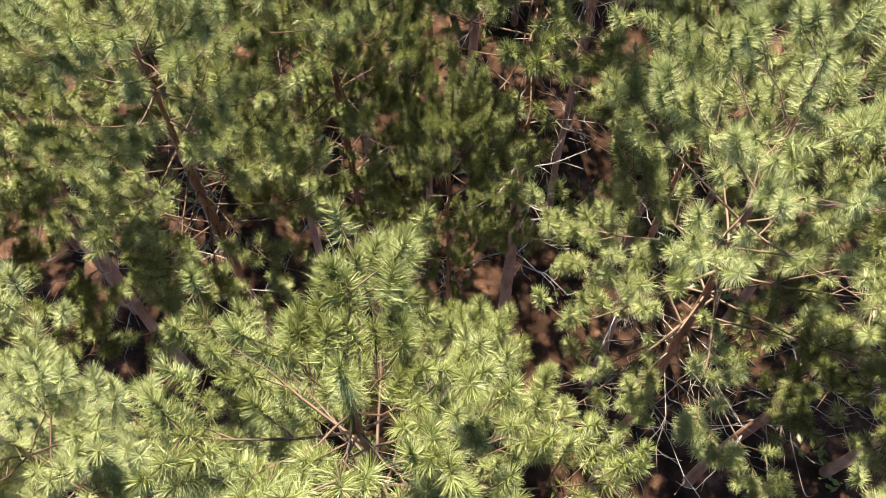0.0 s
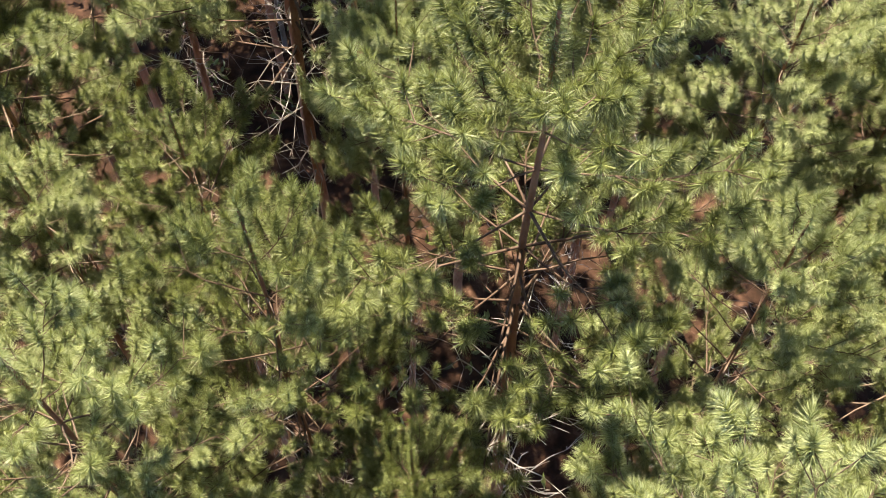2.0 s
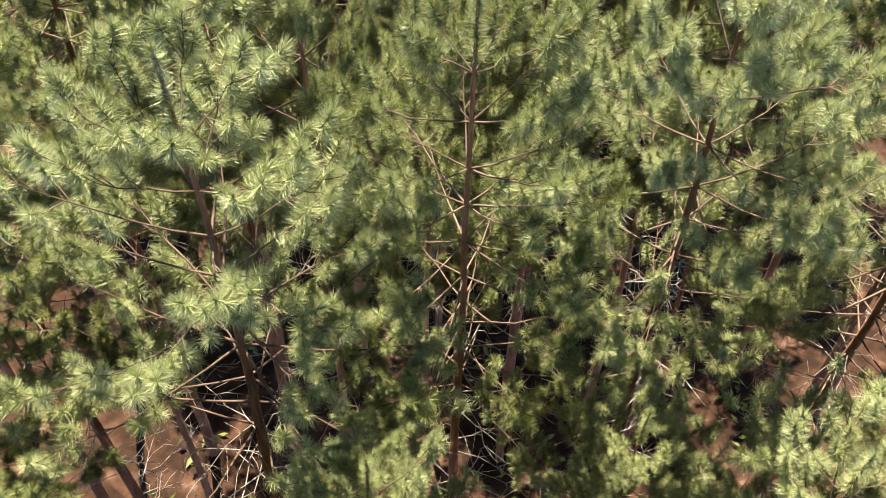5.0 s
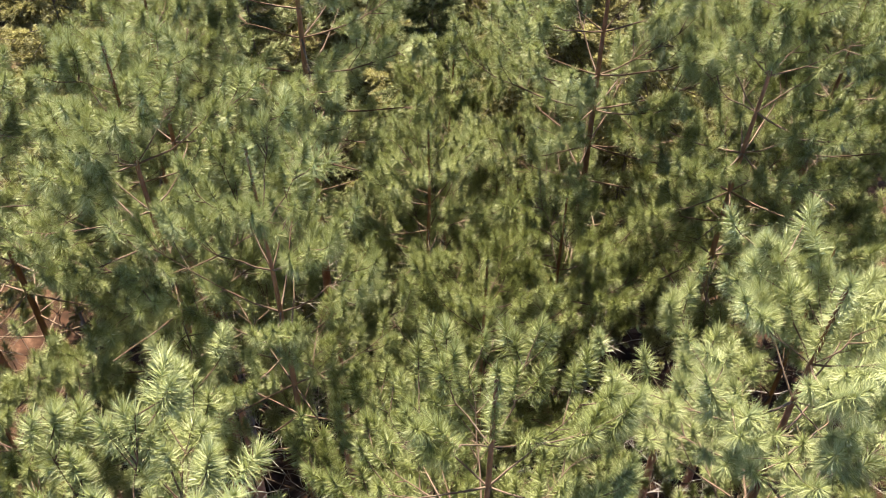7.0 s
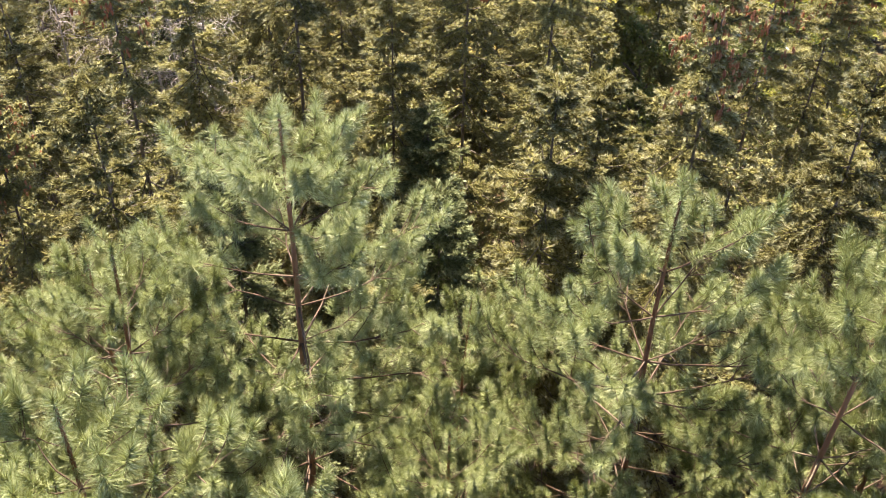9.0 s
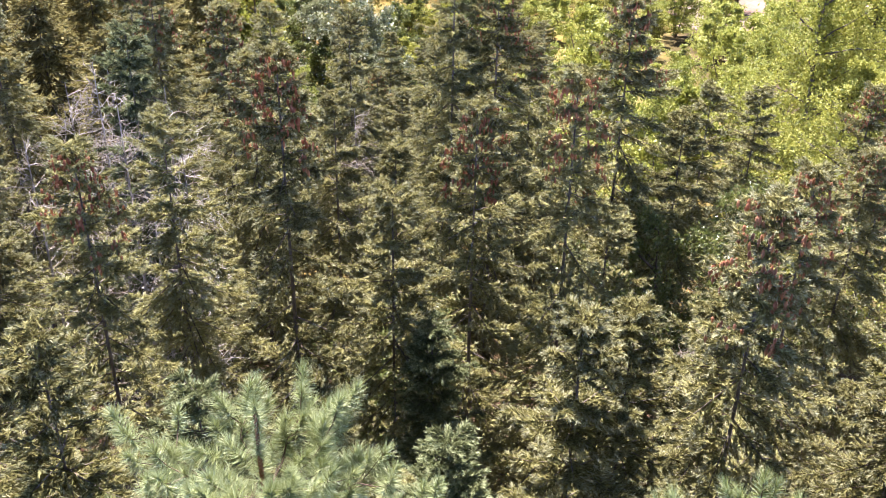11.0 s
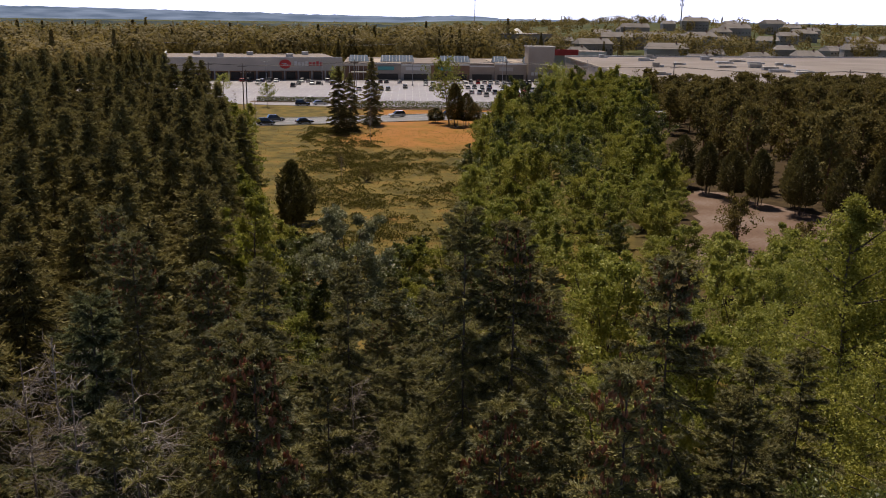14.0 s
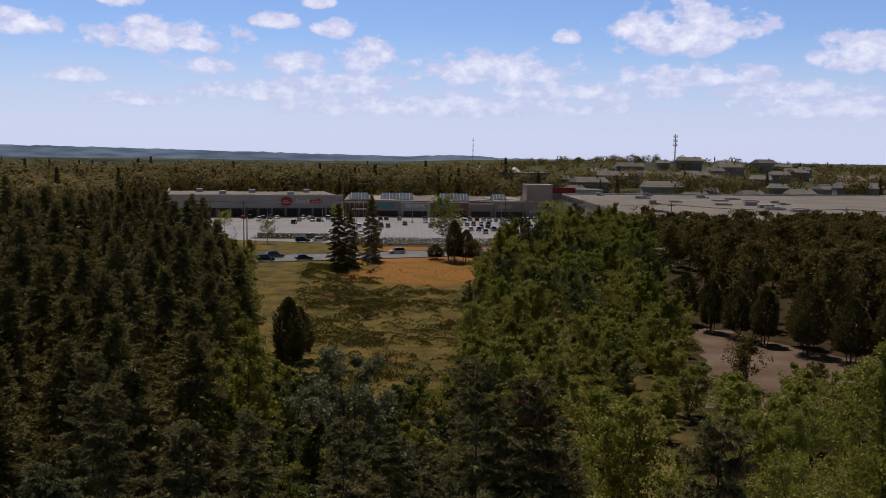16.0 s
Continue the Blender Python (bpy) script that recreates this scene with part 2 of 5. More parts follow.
M["fascia"] = material("grey_metal_fascia", [(0.3808, 0.3472, 0.3024), (0.4592, 0.42, 0.3696), (0.5264, 0.4816, 0.4256)], 0.6, 0.08, 3, 0.05)
M["roof"] = material("gravel_roof", [(0.15, 0.125, 0.11), (0.21, 0.18, 0.16), (0.27, 0.235, 0.215)], 0.95, 0.05, 2, 0.2)
M["edge"] = material("pale_roof_edging", [(0.55, 0.54, 0.52), (0.7, 0.69, 0.67)], 0.5, 0.3, 3, 0)
M["dark"] = material("shaded_shopfront", [(0.025, 0.022, 0.02), (0.05, 0.045, 0.04)], 0.3, 0.3, 3, 0)
M["red"] = material("red_sign_face", [(0.42, 0.03, 0.03), (0.55, 0.05, 0.045)], 0.4, 0.5, 5, 0)
M["teal"] = material("teal_sign_face", [(0.06, 0.25, 0.27), (0.1, 0.36, 0.37)], 0.5, 0.5, 5, 0)
M["brown"] = material("brown_brick", [(0.2, 0.115, 0.075), (0.28, 0.165, 0.115)], 0.85, 0.3, 4, 0.1)
M["skylight"] = material("skylight_glazing", [(0.1, 0.14, 0.2), (0.2, 0.26, 0.34)], 0.12, 0.2, 2, 0, spec=0.8)
M["metal"] = material("galvanised_metal", [(0.3, 0.3, 0.3), (0.45, 0.45, 0.45)], 0.45, 1, 10, 0, metal=0.6)
M["pole"] = material("weathered_pole", [(0.10, 0.085, 0.07), (0.2, 0.17, 0.15)], 0.85, 1, 10, 0.2)
M["wire"] = material("black_wire", [(0.03, 0.03, 0.03), (0.06, 0.06, 0.06)], 0.5, 1, 5, 0)
M["tyre"] = material("tyre_rubber", [(0.012, 0.012, 0.012), (0.03, 0.03, 0.03)], 0.8, 3, 20, 0)
M["glass"] = material("car_glass", [(0.015, 0.018, 0.02), (0.03, 0.035, 0.04)], 0.06, 1, 5, 0, spec=0.8)
M["shingle"] = material("roof_shingles", [(0.12, 0.11, 0.105), (0.19, 0.175, 0.165), (0.26, 0.24, 0.23)], 0.9, 0.15, 3, 0.1)
M["siding"] = material("house_siding", [(0.2, 0.16, 0.13), (0.32, 0.28, 0.25), (0.45, 0.42, 0.39)], 0.8, 0.05, 2, 0)
for key, c in (("white", (0.72, 0.72, 0.72)), ("silver", (0.42, 0.43, 0.45)), ("black", (0.015, 0.015, 0.017)), ("grey", (0.11, 0.115, 0.12)), ("redcar", (0.35, 0.02, 0.018)), ("blue", (0.03, 0.06, 0.16))):
    M["car_" + key] = material("car_paint_" + key, [tuple(v * 0.9 for v in c), c], 0.25, 0.5, 3, 0, spec=0.6, metal=0.2)


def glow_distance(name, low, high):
    """Far land seen through much air: the haze is put into a glowing colour."""
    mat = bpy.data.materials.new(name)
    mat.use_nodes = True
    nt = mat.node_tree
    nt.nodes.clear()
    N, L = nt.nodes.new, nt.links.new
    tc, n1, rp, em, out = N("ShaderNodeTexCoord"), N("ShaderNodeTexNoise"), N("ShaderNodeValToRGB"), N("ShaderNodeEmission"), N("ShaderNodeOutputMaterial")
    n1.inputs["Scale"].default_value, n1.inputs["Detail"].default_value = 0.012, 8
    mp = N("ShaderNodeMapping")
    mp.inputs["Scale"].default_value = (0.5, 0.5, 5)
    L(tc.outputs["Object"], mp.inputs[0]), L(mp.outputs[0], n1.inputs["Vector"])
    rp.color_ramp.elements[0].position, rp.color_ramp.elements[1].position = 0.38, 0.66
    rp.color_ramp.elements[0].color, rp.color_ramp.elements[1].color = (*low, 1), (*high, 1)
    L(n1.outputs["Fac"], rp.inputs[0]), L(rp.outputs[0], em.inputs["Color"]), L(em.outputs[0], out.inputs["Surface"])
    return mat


M["far_blue"] = glow_distance("painted_haze_ridge", (0.14, 0.2, 0.29), (0.27, 0.35, 0.48))
M["far_green"] = glow_distance("painted_haze_woods", (0.07, 0.09, 0.09), (0.16, 0.18, 0.16))


def ground_material():
    mat = bpy.data.materials.new("ground_cover")
    mat.use_nodes = True
    nt = mat.node_tree
    nt.nodes.clear()
    N, L = nt.nodes.new, nt.links.new
    tc, sep = N("ShaderNodeTexCoord"), N("ShaderNodeSeparateXYZ")
    L(tc.outputs["Object"], sep.inputs[0])

    def noise_ramp(scale, detail, cols):
        n, r = N("ShaderNodeTexNoise"), N("ShaderNodeValToRGB")
        n.inputs["Scale"].default_value, n.inputs["Detail"].default_value = scale, detail
        n.inputs["Roughness"].default_value = 0.65
        L(tc.outputs["Object"], n.inputs["Vector"]), L(n.outputs["Fac"], r.inputs[0])
        e = r.color_ramp.elements
        while len(e) < len(cols):
            e.new(0.5)
        for i, c in enumerate(cols):
            e[i].position, e[i].color = 0.32 + 0.36 * i / (len(cols) - 1), (*c, 1)
        return r.outputs[0], n.outputs["Fac"]

    def band(sock, a, b, wob):
        ad = N("ShaderNodeMath")
        ad.operation = "MULTIPLY_ADD"
        ad.inputs[1].default_value = 18.0
        L(wob, ad.inputs[0]), L(sock, ad.inputs[2])
        r = N("ShaderNodeMapRange")
        r.interpolation_type = "SMOOTHSTEP"
        r.inputs["From Min"].default_value, r.inputs["From Max"].default_value = a + 9, b + 9
        L(ad.outputs[0], r.inputs["Value"])
        return r.outputs[0]

    def mix(f, a, b):
        n = N("ShaderNodeMix")
        n.data_type = "RGBA"
        L(f, n.inputs[0]), L(a, n.inputs[6]), L(b, n.inputs[7])
        return n.outputs[2]

    # needle litter; canopy shade and sparse sunlit patches are put into its colours
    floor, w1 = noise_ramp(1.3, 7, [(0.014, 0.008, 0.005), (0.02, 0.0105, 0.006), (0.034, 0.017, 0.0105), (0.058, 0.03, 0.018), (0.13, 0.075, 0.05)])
    meadow, w2 = noise_ramp(0.22, 9, [(0.058, 0.05, 0.016), (0.11, 0.09, 0.027), (0.172, 0.128, 0.036), (0.235, 0.128, 0.04)])
    russet, _ = noise_ramp(0.12, 8, [(0.17, 0.12, 0.022), (0.31, 0.145, 0.04), (0.37, 0.17, 0.06)])
    town, _ = noise_ramp(0.02, 7, [(0.04, 0.05, 0.02), (0.07, 0.08, 0.03), (0.12, 0.11, 0.06)])
    slow = N("ShaderNodeTexNoise")
    slow.inputs["Scale"].default_value = 0.08
    L(tc.outputs["Object"], slow.inputs["Vector"])
    wob = slow.outputs["Fac"]
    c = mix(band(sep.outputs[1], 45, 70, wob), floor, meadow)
    both = N("ShaderNodeMath")
    both.operation = "MULTIPLY"
    L(band(sep.outputs[1], 205, 222, wob), both.inputs[0]), L(band(sep.outputs[0], -22, -6, wob), both.inputs[1])
    c = mix(both.outputs[0], c, russet)
    c = mix(band(sep.outputs[1], 420, 470, wob), c, town)
    gate = N("ShaderNodeMath")
    gate.operation = "MULTIPLY"
    L(band(sep.outputs[0], 22, 34, wob), gate.inputs[0]), L(band(sep.outputs[1], 320, 300, wob), gate.inputs[1])
    litter, _ = noise_ramp(0.5, 8, [(0.03, 0.02, 0.01), (0.055, 0.038, 0.019), (0.085, 0.06, 0.03)])
    c = mix(gate.outputs[0], c, litter)
    bsdf, out, bp = N("ShaderNodeBsdfPrincipled"), N("ShaderNodeOutputMaterial"), N("ShaderNodeBump")
    bsdf.inputs["Roughness"].default_value, bsdf.inputs["Specular IOR Level"].default_value = 0.95, 0.1
    bp.inputs["Strength"].default_value, bp.inputs["Distance"].default_value = 0.6, 0.08
    L(w1, bp.inputs["Height"]), L(bp.outputs[0], bsdf.inputs["Normal"])
    L(c, bsdf.inputs["Base Color"]), L(bsdf.outputs[0], out.inputs["Surface"])
    return mat


M["ground"] = ground_material()


# ---- mesh tools ----
def np_mesh(name, V, F, mat, smooth=False):
    """A mesh from arrays of points and equal-sided faces."""
    V, F = np.asarray(V, dtype=np.float32), np.asarray(F, dtype=np.int32)
    me = bpy.data.meshes.new(name)
    k = F.shape[1]
    me.vertices.add(len(V)), me.loops.add(F.size), me.polygons.add(len(F))
    me.vertices.foreach_set("co", V.ravel())
    me.loops.foreach_set("vertex_index", F.ravel())
    me.polygons.foreach_set("loop_start", np.arange(0, F.size, k, dtype=np.int32))
    me.polygons.foreach_set("use_smooth", np.full(len(F), smooth))
    me.update(calc_edges=True)
    me.materials.append(mat)
    return me


def child(name, me, parent, label=""):
    ob = new(name, me)
    ob.parent = parent
    return tagged(ob, label=label)


def part(name, bm, mat, parent, label=""):
    me = bpy.data.meshes.new(name)
    bm.to_mesh(me)
    bm.free()
    me.materials.append(mat)
    return child(name, me, parent, label)


def box(bm, x0, x1, y0, y1, z0, z1, bevel=0.0):
    r = bmesh.ops.create_cube(bm, size=1, matrix=Matrix.LocRotScale(((x0 + x1) / 2, (y0 + y1) / 2, (z0 + z1) / 2), None, (x1 - x0, y1 - y0, z1 - z0)))
    if bevel:
        edges = list({e for v in r["verts"] for e in v.link_edges})
        bmesh.ops.bevel(bm, geom=edges, offset=bevel, segments=1, affect="EDGES")
    return bm


def box_part(name, dims, mat, parent, label="", bevel=0.0):
    return part(name, box(bmesh.new(), *dims, bevel), mat, parent, label)


def prism(bm, outline, z0, z1):
    """A flat outline raised from z0 to z1."""
    low = [bm.verts.new((x, y, z0)) for x, y in outline]
    high = [bm.verts.new((x, y, z1)) for x, y in outline]
    n = len(outline)
    bm.faces.new(high), bm.faces.new(low[::-1])
    for i in range(n):
        bm.faces.new((low[i], low[(i + 1) % n], high[(i + 1) % n], high[i]))
    bmesh.ops.recalc_face_normals(bm, faces=bm.faces)
    return bm


def thing(name, label, category, group="", kind=""):
    return tagged(new(name), label=label, category=category, group=group, kind=kind)


def norm(a):
    return a / np.maximum(np.linalg.norm(a, axis=-1, keepdims=True), 1e-9)


class Tubes:
    """Tapered round tubes along lines of points, gathered into one mesh."""

    def __init__(self, sides=5):
        self.sides, self.V, self.F, self.n = sides, [], [], 0

    def add(self, pts, r0, r1):
        pts = np.asarray(pts, dtype=float)
        k, s = len(pts), self.sides
        t = norm(np.gradient(pts, axis=0))
        ref = np.array([0.0, 0, 1]) if abs(t[:, 2]).mean() < 0.8 else np.array([1.0, 0, 0])
        u = norm(np.cross(t, ref))
        w = np.cross(t, u)
        a = np.arange(s) * 2 * np.pi / s
        r = np.linspace(r0, r1, k)[:, None, None]
        ring = pts[:, None, :] + r * (u[:, None, :] * np.cos(a)[None, :, None] + w[:, None, :] * np.sin(a)[None, :, None])
        self.V.append(ring.reshape(-1, 3))
        i, j = np.meshgrid(np.arange(k - 1), np.arange(s), indexing="ij")
        b = self.n
        f = np.stack([b + i * s + j, b + i * s + (j + 1) % s, b + (i + 1) * s + (j + 1) % s, b + (i + 1) * s + j], -1)
        self.F.append(f.reshape(-1, 4))
        self.n += k * s

    def mesh(self, name, mat):
        return np_mesh(name, np.concatenate(self.V), np.concatenate(self.F), mat, True)


def needles(rng, P, A, count, span, length, width, spread):
    """Slim three-cornered needles standing out from shoots at P along A."""
    n = len(P)
    A = norm(A)
    U = norm(np.cross(A, rng.normal(size=(n, 3))))
    W = np.cross(A, U)
    s = rng.uniform(-1, 0.35, (n, count, 1)) * span
    ph = rng.uniform(0, 2 * np.pi, (n, count, 1))
    th = np.radians(rng.uniform(spread[0], spread[1], (n, count, 1)))
    D = A[:, None] * np.cos(th) + (U[:, None] * np.cos(ph) + W[:, None] * np.sin(ph)) * np.sin(th)
    base = P[:, None] + A[:, None] * s
    tip = base + D * length * rng.uniform(0.75, 1.15, (n, count, 1))
    side = norm(np.cross(D, rng.normal(size=(n, count, 3)))) * width * 0.5
    V = np.stack([base - side, base + side, tip + side * 0.3], 2).reshape(-1, 3)
    return V, np.arange(len(V)).reshape(-1, 3)


def joined(*pairs):
    V = np.concatenate([p[0] for p in pairs])
    F, b = [], 0
    for v, f in pairs:
        F.append(f + b)
        b += len(v)
    return V, np.concatenate(F)


def leaves(rng, P, D, length, width):
    """Diamond leaves, slightly folded, at P along D."""
    D = norm(D)
    side = norm(np.cross(D, rng.normal(size=P.shape)))
    up = np.cross(side, D)
    k = rng.uniform(0.7, 1.25, (len(P), 1))
    L, W = length * k, width * k * 0.5
    V = np.stack([P, P + D * L * 0.45 + side * W + up * W * 0.3, P + D * L, P + D * L * 0.45 - side * W + up * W * 0.3], 1).reshape(-1, 3)
    return V, np.arange(len(V)).reshape(-1, 4)


# ---- trees ----
def brushes(rng, P, A, count, shoot, length, width):
    """Bottle brushes of slim needles: along a shoot of that length behind each tip P, leaning forward, closing to a point at the tip."""
    n = len(P)
    A = norm(A)
    U = norm(np.cross(A, rng.normal(size=(n, 3))))
    W = np.cross(A, U)
    size = rng.uniform(0.8, 1.15, (n, 1, 1))
    s = rng.random((n, count, 1)) ** 0.8
    ph = rng.uniform(0, 2 * np.pi, (n, count, 1))
    th = np.radians(82 - 66 * s ** 2.6 + rng.normal(0, 11, (n, count, 1)))
    D = A[:, None] * np.cos(th) + (U[:, None] * np.cos(ph) + W[:, None] * np.sin(ph)) * np.sin(th)
    base = P[:, None] + A[:, None] * (s - 1) * shoot * size
    tip = base + D * length * size * rng.uniform(0.85, 1.1, (n, count, 1)) - np.array([0, 0, 0.018])
    side = norm(np.cross(D, rng.normal(size=(n, count, 3)))) * width * 0.5
    V = np.stack([base - side, base + side, tip + side * 0.4], 2).reshape(-1, 3)
    return V, np.arange(len(V)).reshape(-1, 3)


def pine(seed, h, reach, full=1.0, crown=6.0):
    """A red pine: bare rusty stem, whorled limbs, brushes of long needles at every shoot."""
    rng = np.random.default_rng(seed)
    ob = thing("pine_tree", "tall red pine with rusty bark and long-needled tufts", "pine tree", "pine plantation")
    stem = Tubes(8)
    zs = np.linspace(0, h, 12)
    wob = np.cumsum(rng.normal(0, 0.035, (12, 2)), axis=0)
    line = np.column_stack([wob, zs])
    line[:, :2] -= line[-1, :2]
    stem.add(line, 0.135, 0.016)
    child("trunk", stem.mesh("pine_trunk", M["pine_bark"]), ob, "flaky rusty-brown trunk")
    at = lambda z: np.array([np.interp(z, zs, line[:, 0]), np.interp(z, zs, line[:, 1]), z])
    limbs, P, A = Tubes(4), [], []
    # leader
    for k in range(3):
        P.append(at(h - 0.26 * k) + (0, 0, 0.08)), A.append(np.array([0, 0, 1.0]) + rng.normal(0, 0.08, 3))
    z = h - 0.8
    while z > h - crown:
        depth = h - z
        n = rng.integers(4, 7)
        turn = rng.uniform(0, 6.28)
        low = depth > crown * 0.55
        for j in range(n):
            a = turn + 6.28 * j / n + rng.normal(0, 0.22)
            ln = reach * min(1.0, 0.1 + 0.4 * depth ** 0.8) * rng.uniform(0.68, 1.12)
            rise = np.radians(max(-6.0, 42 - 15 * depth) + rng.normal(0, 7))
            out = np.array([math.cos(a), math.sin(a), 0])
            c = np.linspace(0, 1, 6)[:, None]
            pts = at(z) + out * ln * math.cos(rise) * c + np.array([0, 0, 1]) * ln * (math.sin(rise) * c + 0.2 * c ** 2.5) + rng.normal(0, 0.03, (6, 3)) * c
            limbs.add(pts, 0.006 + 0.006 * ln, 0.004)
            tip_way = norm(pts[-1] - pts[-2] + np.array([0, 0, 0.12]))
            P.append(pts[-1]), A.append(tip_way)
            shoots = int(max(3, round((2.2 + 4.2 * ln) * full * (0.75 if low else 1.0))))
            for q in range(shoots):
                u = 1.0 - 0.62 * rng.random() ** 1.25
                s = np.array([np.interp(u, c[:, 0], pts[:, i]) for i in range(3)])
                sa = a + rng.choice([-1, 1]) * rng.uniform(0.35, 1.1)
                sl = rng.uniform(0.2, 0.5) * min(1.0, 0.5 + 0.6 * ln)
                w = norm(np.array([math.cos(sa), math.sin(sa), rng.uniform(0.2, 0.9)]))
                e = s + w * sl
                limbs.add([s, s + w * sl * 0.6 - (0, 0, 0.03), e], 0.007, 0.004)
                P.append(e + np.array([0, 0, 0.05])), A.append(norm(w * 0.8 + np.array([0, 0, 0.9])))
                if rng.random() < 0.35:
                    P.append(e - w * 0.05 + rng.normal(0, 0.12, 3)), A.append(norm(w + rng.normal(0, 0.4, 3) + np.array([0, 0, 0.7])))
        z -= rng.uniform(0.38, 0.58)
    tagged(child("branchwork", limbs.mesh("pine_branchwork", M["limb"]), ob, "grey-brown branchwork"), kind="stuff")
    P, A = np.array(P), np.array(A)
    V, F = brushes(rng, P, A, 270, 0.25, 0.145, 0.0067)
    child("crown", np_mesh("pine_needles", V, F, M["needle"]), ob, "tufts of long green needles")
    dead = Tubes(3)
    z = h - crown * 0.92
    while z > h - crown - 5.0:
        for j in range(rng.integers(1, 4)):
            a, ln = rng.uniform(0, 6.28), rng.uniform(0.5, 1.6)
            c = np.linspace(0, 1, 5)[:, None]
            pts = at(z) + np.array([math.cos(a), math.sin(a), 0.1]) * ln * c + np.array([0, 0, -0.25]) * c ** 2 * ln + rng.normal(0, 0.07, (5, 3)) * c
            dead.add(pts, 0.011, 0.004)
            for q in range(rng.integers(2, 7)):
                s = pts[rng.integers(1, 5)]
                w = norm(rng.normal(size=3) + np.array([math.cos(a), math.sin(a), -0.2]))
                m2 = s + w * rng.uniform(0.1, 0.3)
                dead.add([s, m2, m2 + norm(w + rng.normal(0, 0.6, 3)) * rng.uniform(0.1, 0.35)], 0.005, 0.003)
        z -= rng.uniform(0.3, 0.5)
    tagged(child("dead_branchwork", dead.mesh("pine_dead_branchwork", M["twig"]), ob, "bare bleached dead branchwork"), kind="stuff")
    return ob


def spruce(seed, h, reach, mat="spruce", cones=0, dense=1.0, low=0.3, fine=True, label="tall spruce with drooping boughs"):
    """A spruce: straight stem, drooping boughs with hanging sprays, cones near the top on some."""
    rng = np.random.default_rng(seed)
    ob = thing("spruce_tree", label, "spruce tree", "spruce wood")
    stem = Tubes(7 if fine else 5)
    stem.add([(0, 0, 0), (0.02, 0, h * 0.35), (0, 0.02, h * 0.7), (0, 0, h)], 0.0085 * h / 2 + 0.02, 0.01)
    child("trunk", stem.mesh("spruce_trunk", M["dark_bark"]), ob, "dark scaly trunk")
    limbs, P, A, PI, AI, PT, AT = Tubes(3), [], [], [], [], [], []
    z, top = h - 0.12, []
    step = 0.54 if fine else 0.62
    for k in range(4):
        P.append(np.array([0, 0, h - 0.12 * k])), A.append(np.array([0, 0, 1.0]))
    while z > h * low:
        depth = h - z
        n = rng.integers(4, 7) if fine else 5
        turn = rng.uniform(0, 6.28)
        for j in range(n):
            a = turn + 6.28 * j / n + rng.normal(0, 0.3)
            ln = reach * min(1.0, 0.07 + 0.9 * (depth / (h * 0.42)) ** 0.8) * rng.uniform(0.62, 1.15)
            zj = z + rng.normal(0, 0.16) * min(1.0, depth)
            out = np.array([math.cos(a), math.sin(a), 0.0])
            side = np.array([-math.sin(a), math.cos(a), 0.0])
            rise = max(-0.25, 0.75 - 0.28 * depth)
            c = np.linspace(0, 1, 4)[:, None]
            droop = min(0.55, 0.12 * depth)
            pts = np.array([0, 0, zj]) + out * ln * c + np.array([0, 0, 1]) * ln * (rise * c - droop * c ** 1.4 + droop * 0.75 * c ** 3)
            limbs.add(pts, 0.008 + 0.006 * ln, 0.003)
            if fine:
                # side twigs in a flat, hanging spray
                m = int((6 + 15 * ln) * dense)
                u = np.sort(rng.uniform(0.1, 1.0, m))
                root = np.stack([np.interp(u, c[:, 0], pts[:, i]) for i in range(3)], 1)
                sg = rng.choice([-1.0, 1.0], m)
                tl = (0.1 + 0.42 * (1.02 - u) * min(1.0, 0.35 + 0.4 * ln)) * rng.uniform(0.7, 1.25, m)
                hang = rng.uniform(0.0, 1.0, m) * min(1.0, 0.3 * depth)
                way = norm(out * 0.75 + side * (sg * rng.uniform(0.5, 1.0, m))[:, None] + np.array([0, 0, 1]) * (0.12 - 0.75 * hang)[:, None])
                for f in (0.25, 0.5, 0.75, 1.0):
                    (P if f < 0.9 else PT).extend(root + way * (tl * f)[:, None] - np.array([0, 0, 1]) * (tl * f * f * 0.25 * hang)[:, None]), (A if f < 0.9 else AT).extend(way)
            else:
                m = int((3 + 6.0 * ln) * dense)
                u = rng.uniform(0.12, 1.0, m) ** 0.8
                base = np.stack([np.interp(u, c[:, 0], pts[:, i]) for i in range(3)], 1)
                off = rng.choice([-1, 1], m) * rng.uniform(0.02, 0.34, m) * (1.2 - u) * (1.0 + ln * 0.6)
                hang = rng.uniform(0, 1, m)
                base = base + side * off[:, None] + out * (np.abs(off) * 0.5)[:, None] - np.array([0, 0, 1]) * (np.abs(off) * 0.3 + hang * 0.16 * min(1.0, depth * 0.4))[:, None]
                way = out + side * (np.sign(off) * rng.uniform(0.2, 0.9, m))[:, None] + np.array([0, 0, 1]) * (0.35 - hang * min(1.3, 0.4 * depth))[:, None]
                P.extend(base), A.extend(way)
            P.append(pts[-1]), A.append(out + np.array([0, 0, 0.4]))
            q = (4 if fine else 3) if depth > (1.4 if fine else 0.8) else 1
            w = rng.uniform(0.06, 0.55, q)
            PI.extend(np.stack([np.interp(w, c[:, 0], pts[:, i]) for i in range(3)], 1) - np.array([0, 0, 0.06]))
            AI.extend(out + side * rng.uniform(-0.8, 0.8, (q, 1)) - np.array([0, 0, 1]) * rng.uniform(0.0, 0.9, (q, 1)))
            if 0.25 < depth < 1.9:
                top.append(pts[-1] * 0.6 + pts[1] * 0.4 if depth > 0.35 else pts[1])
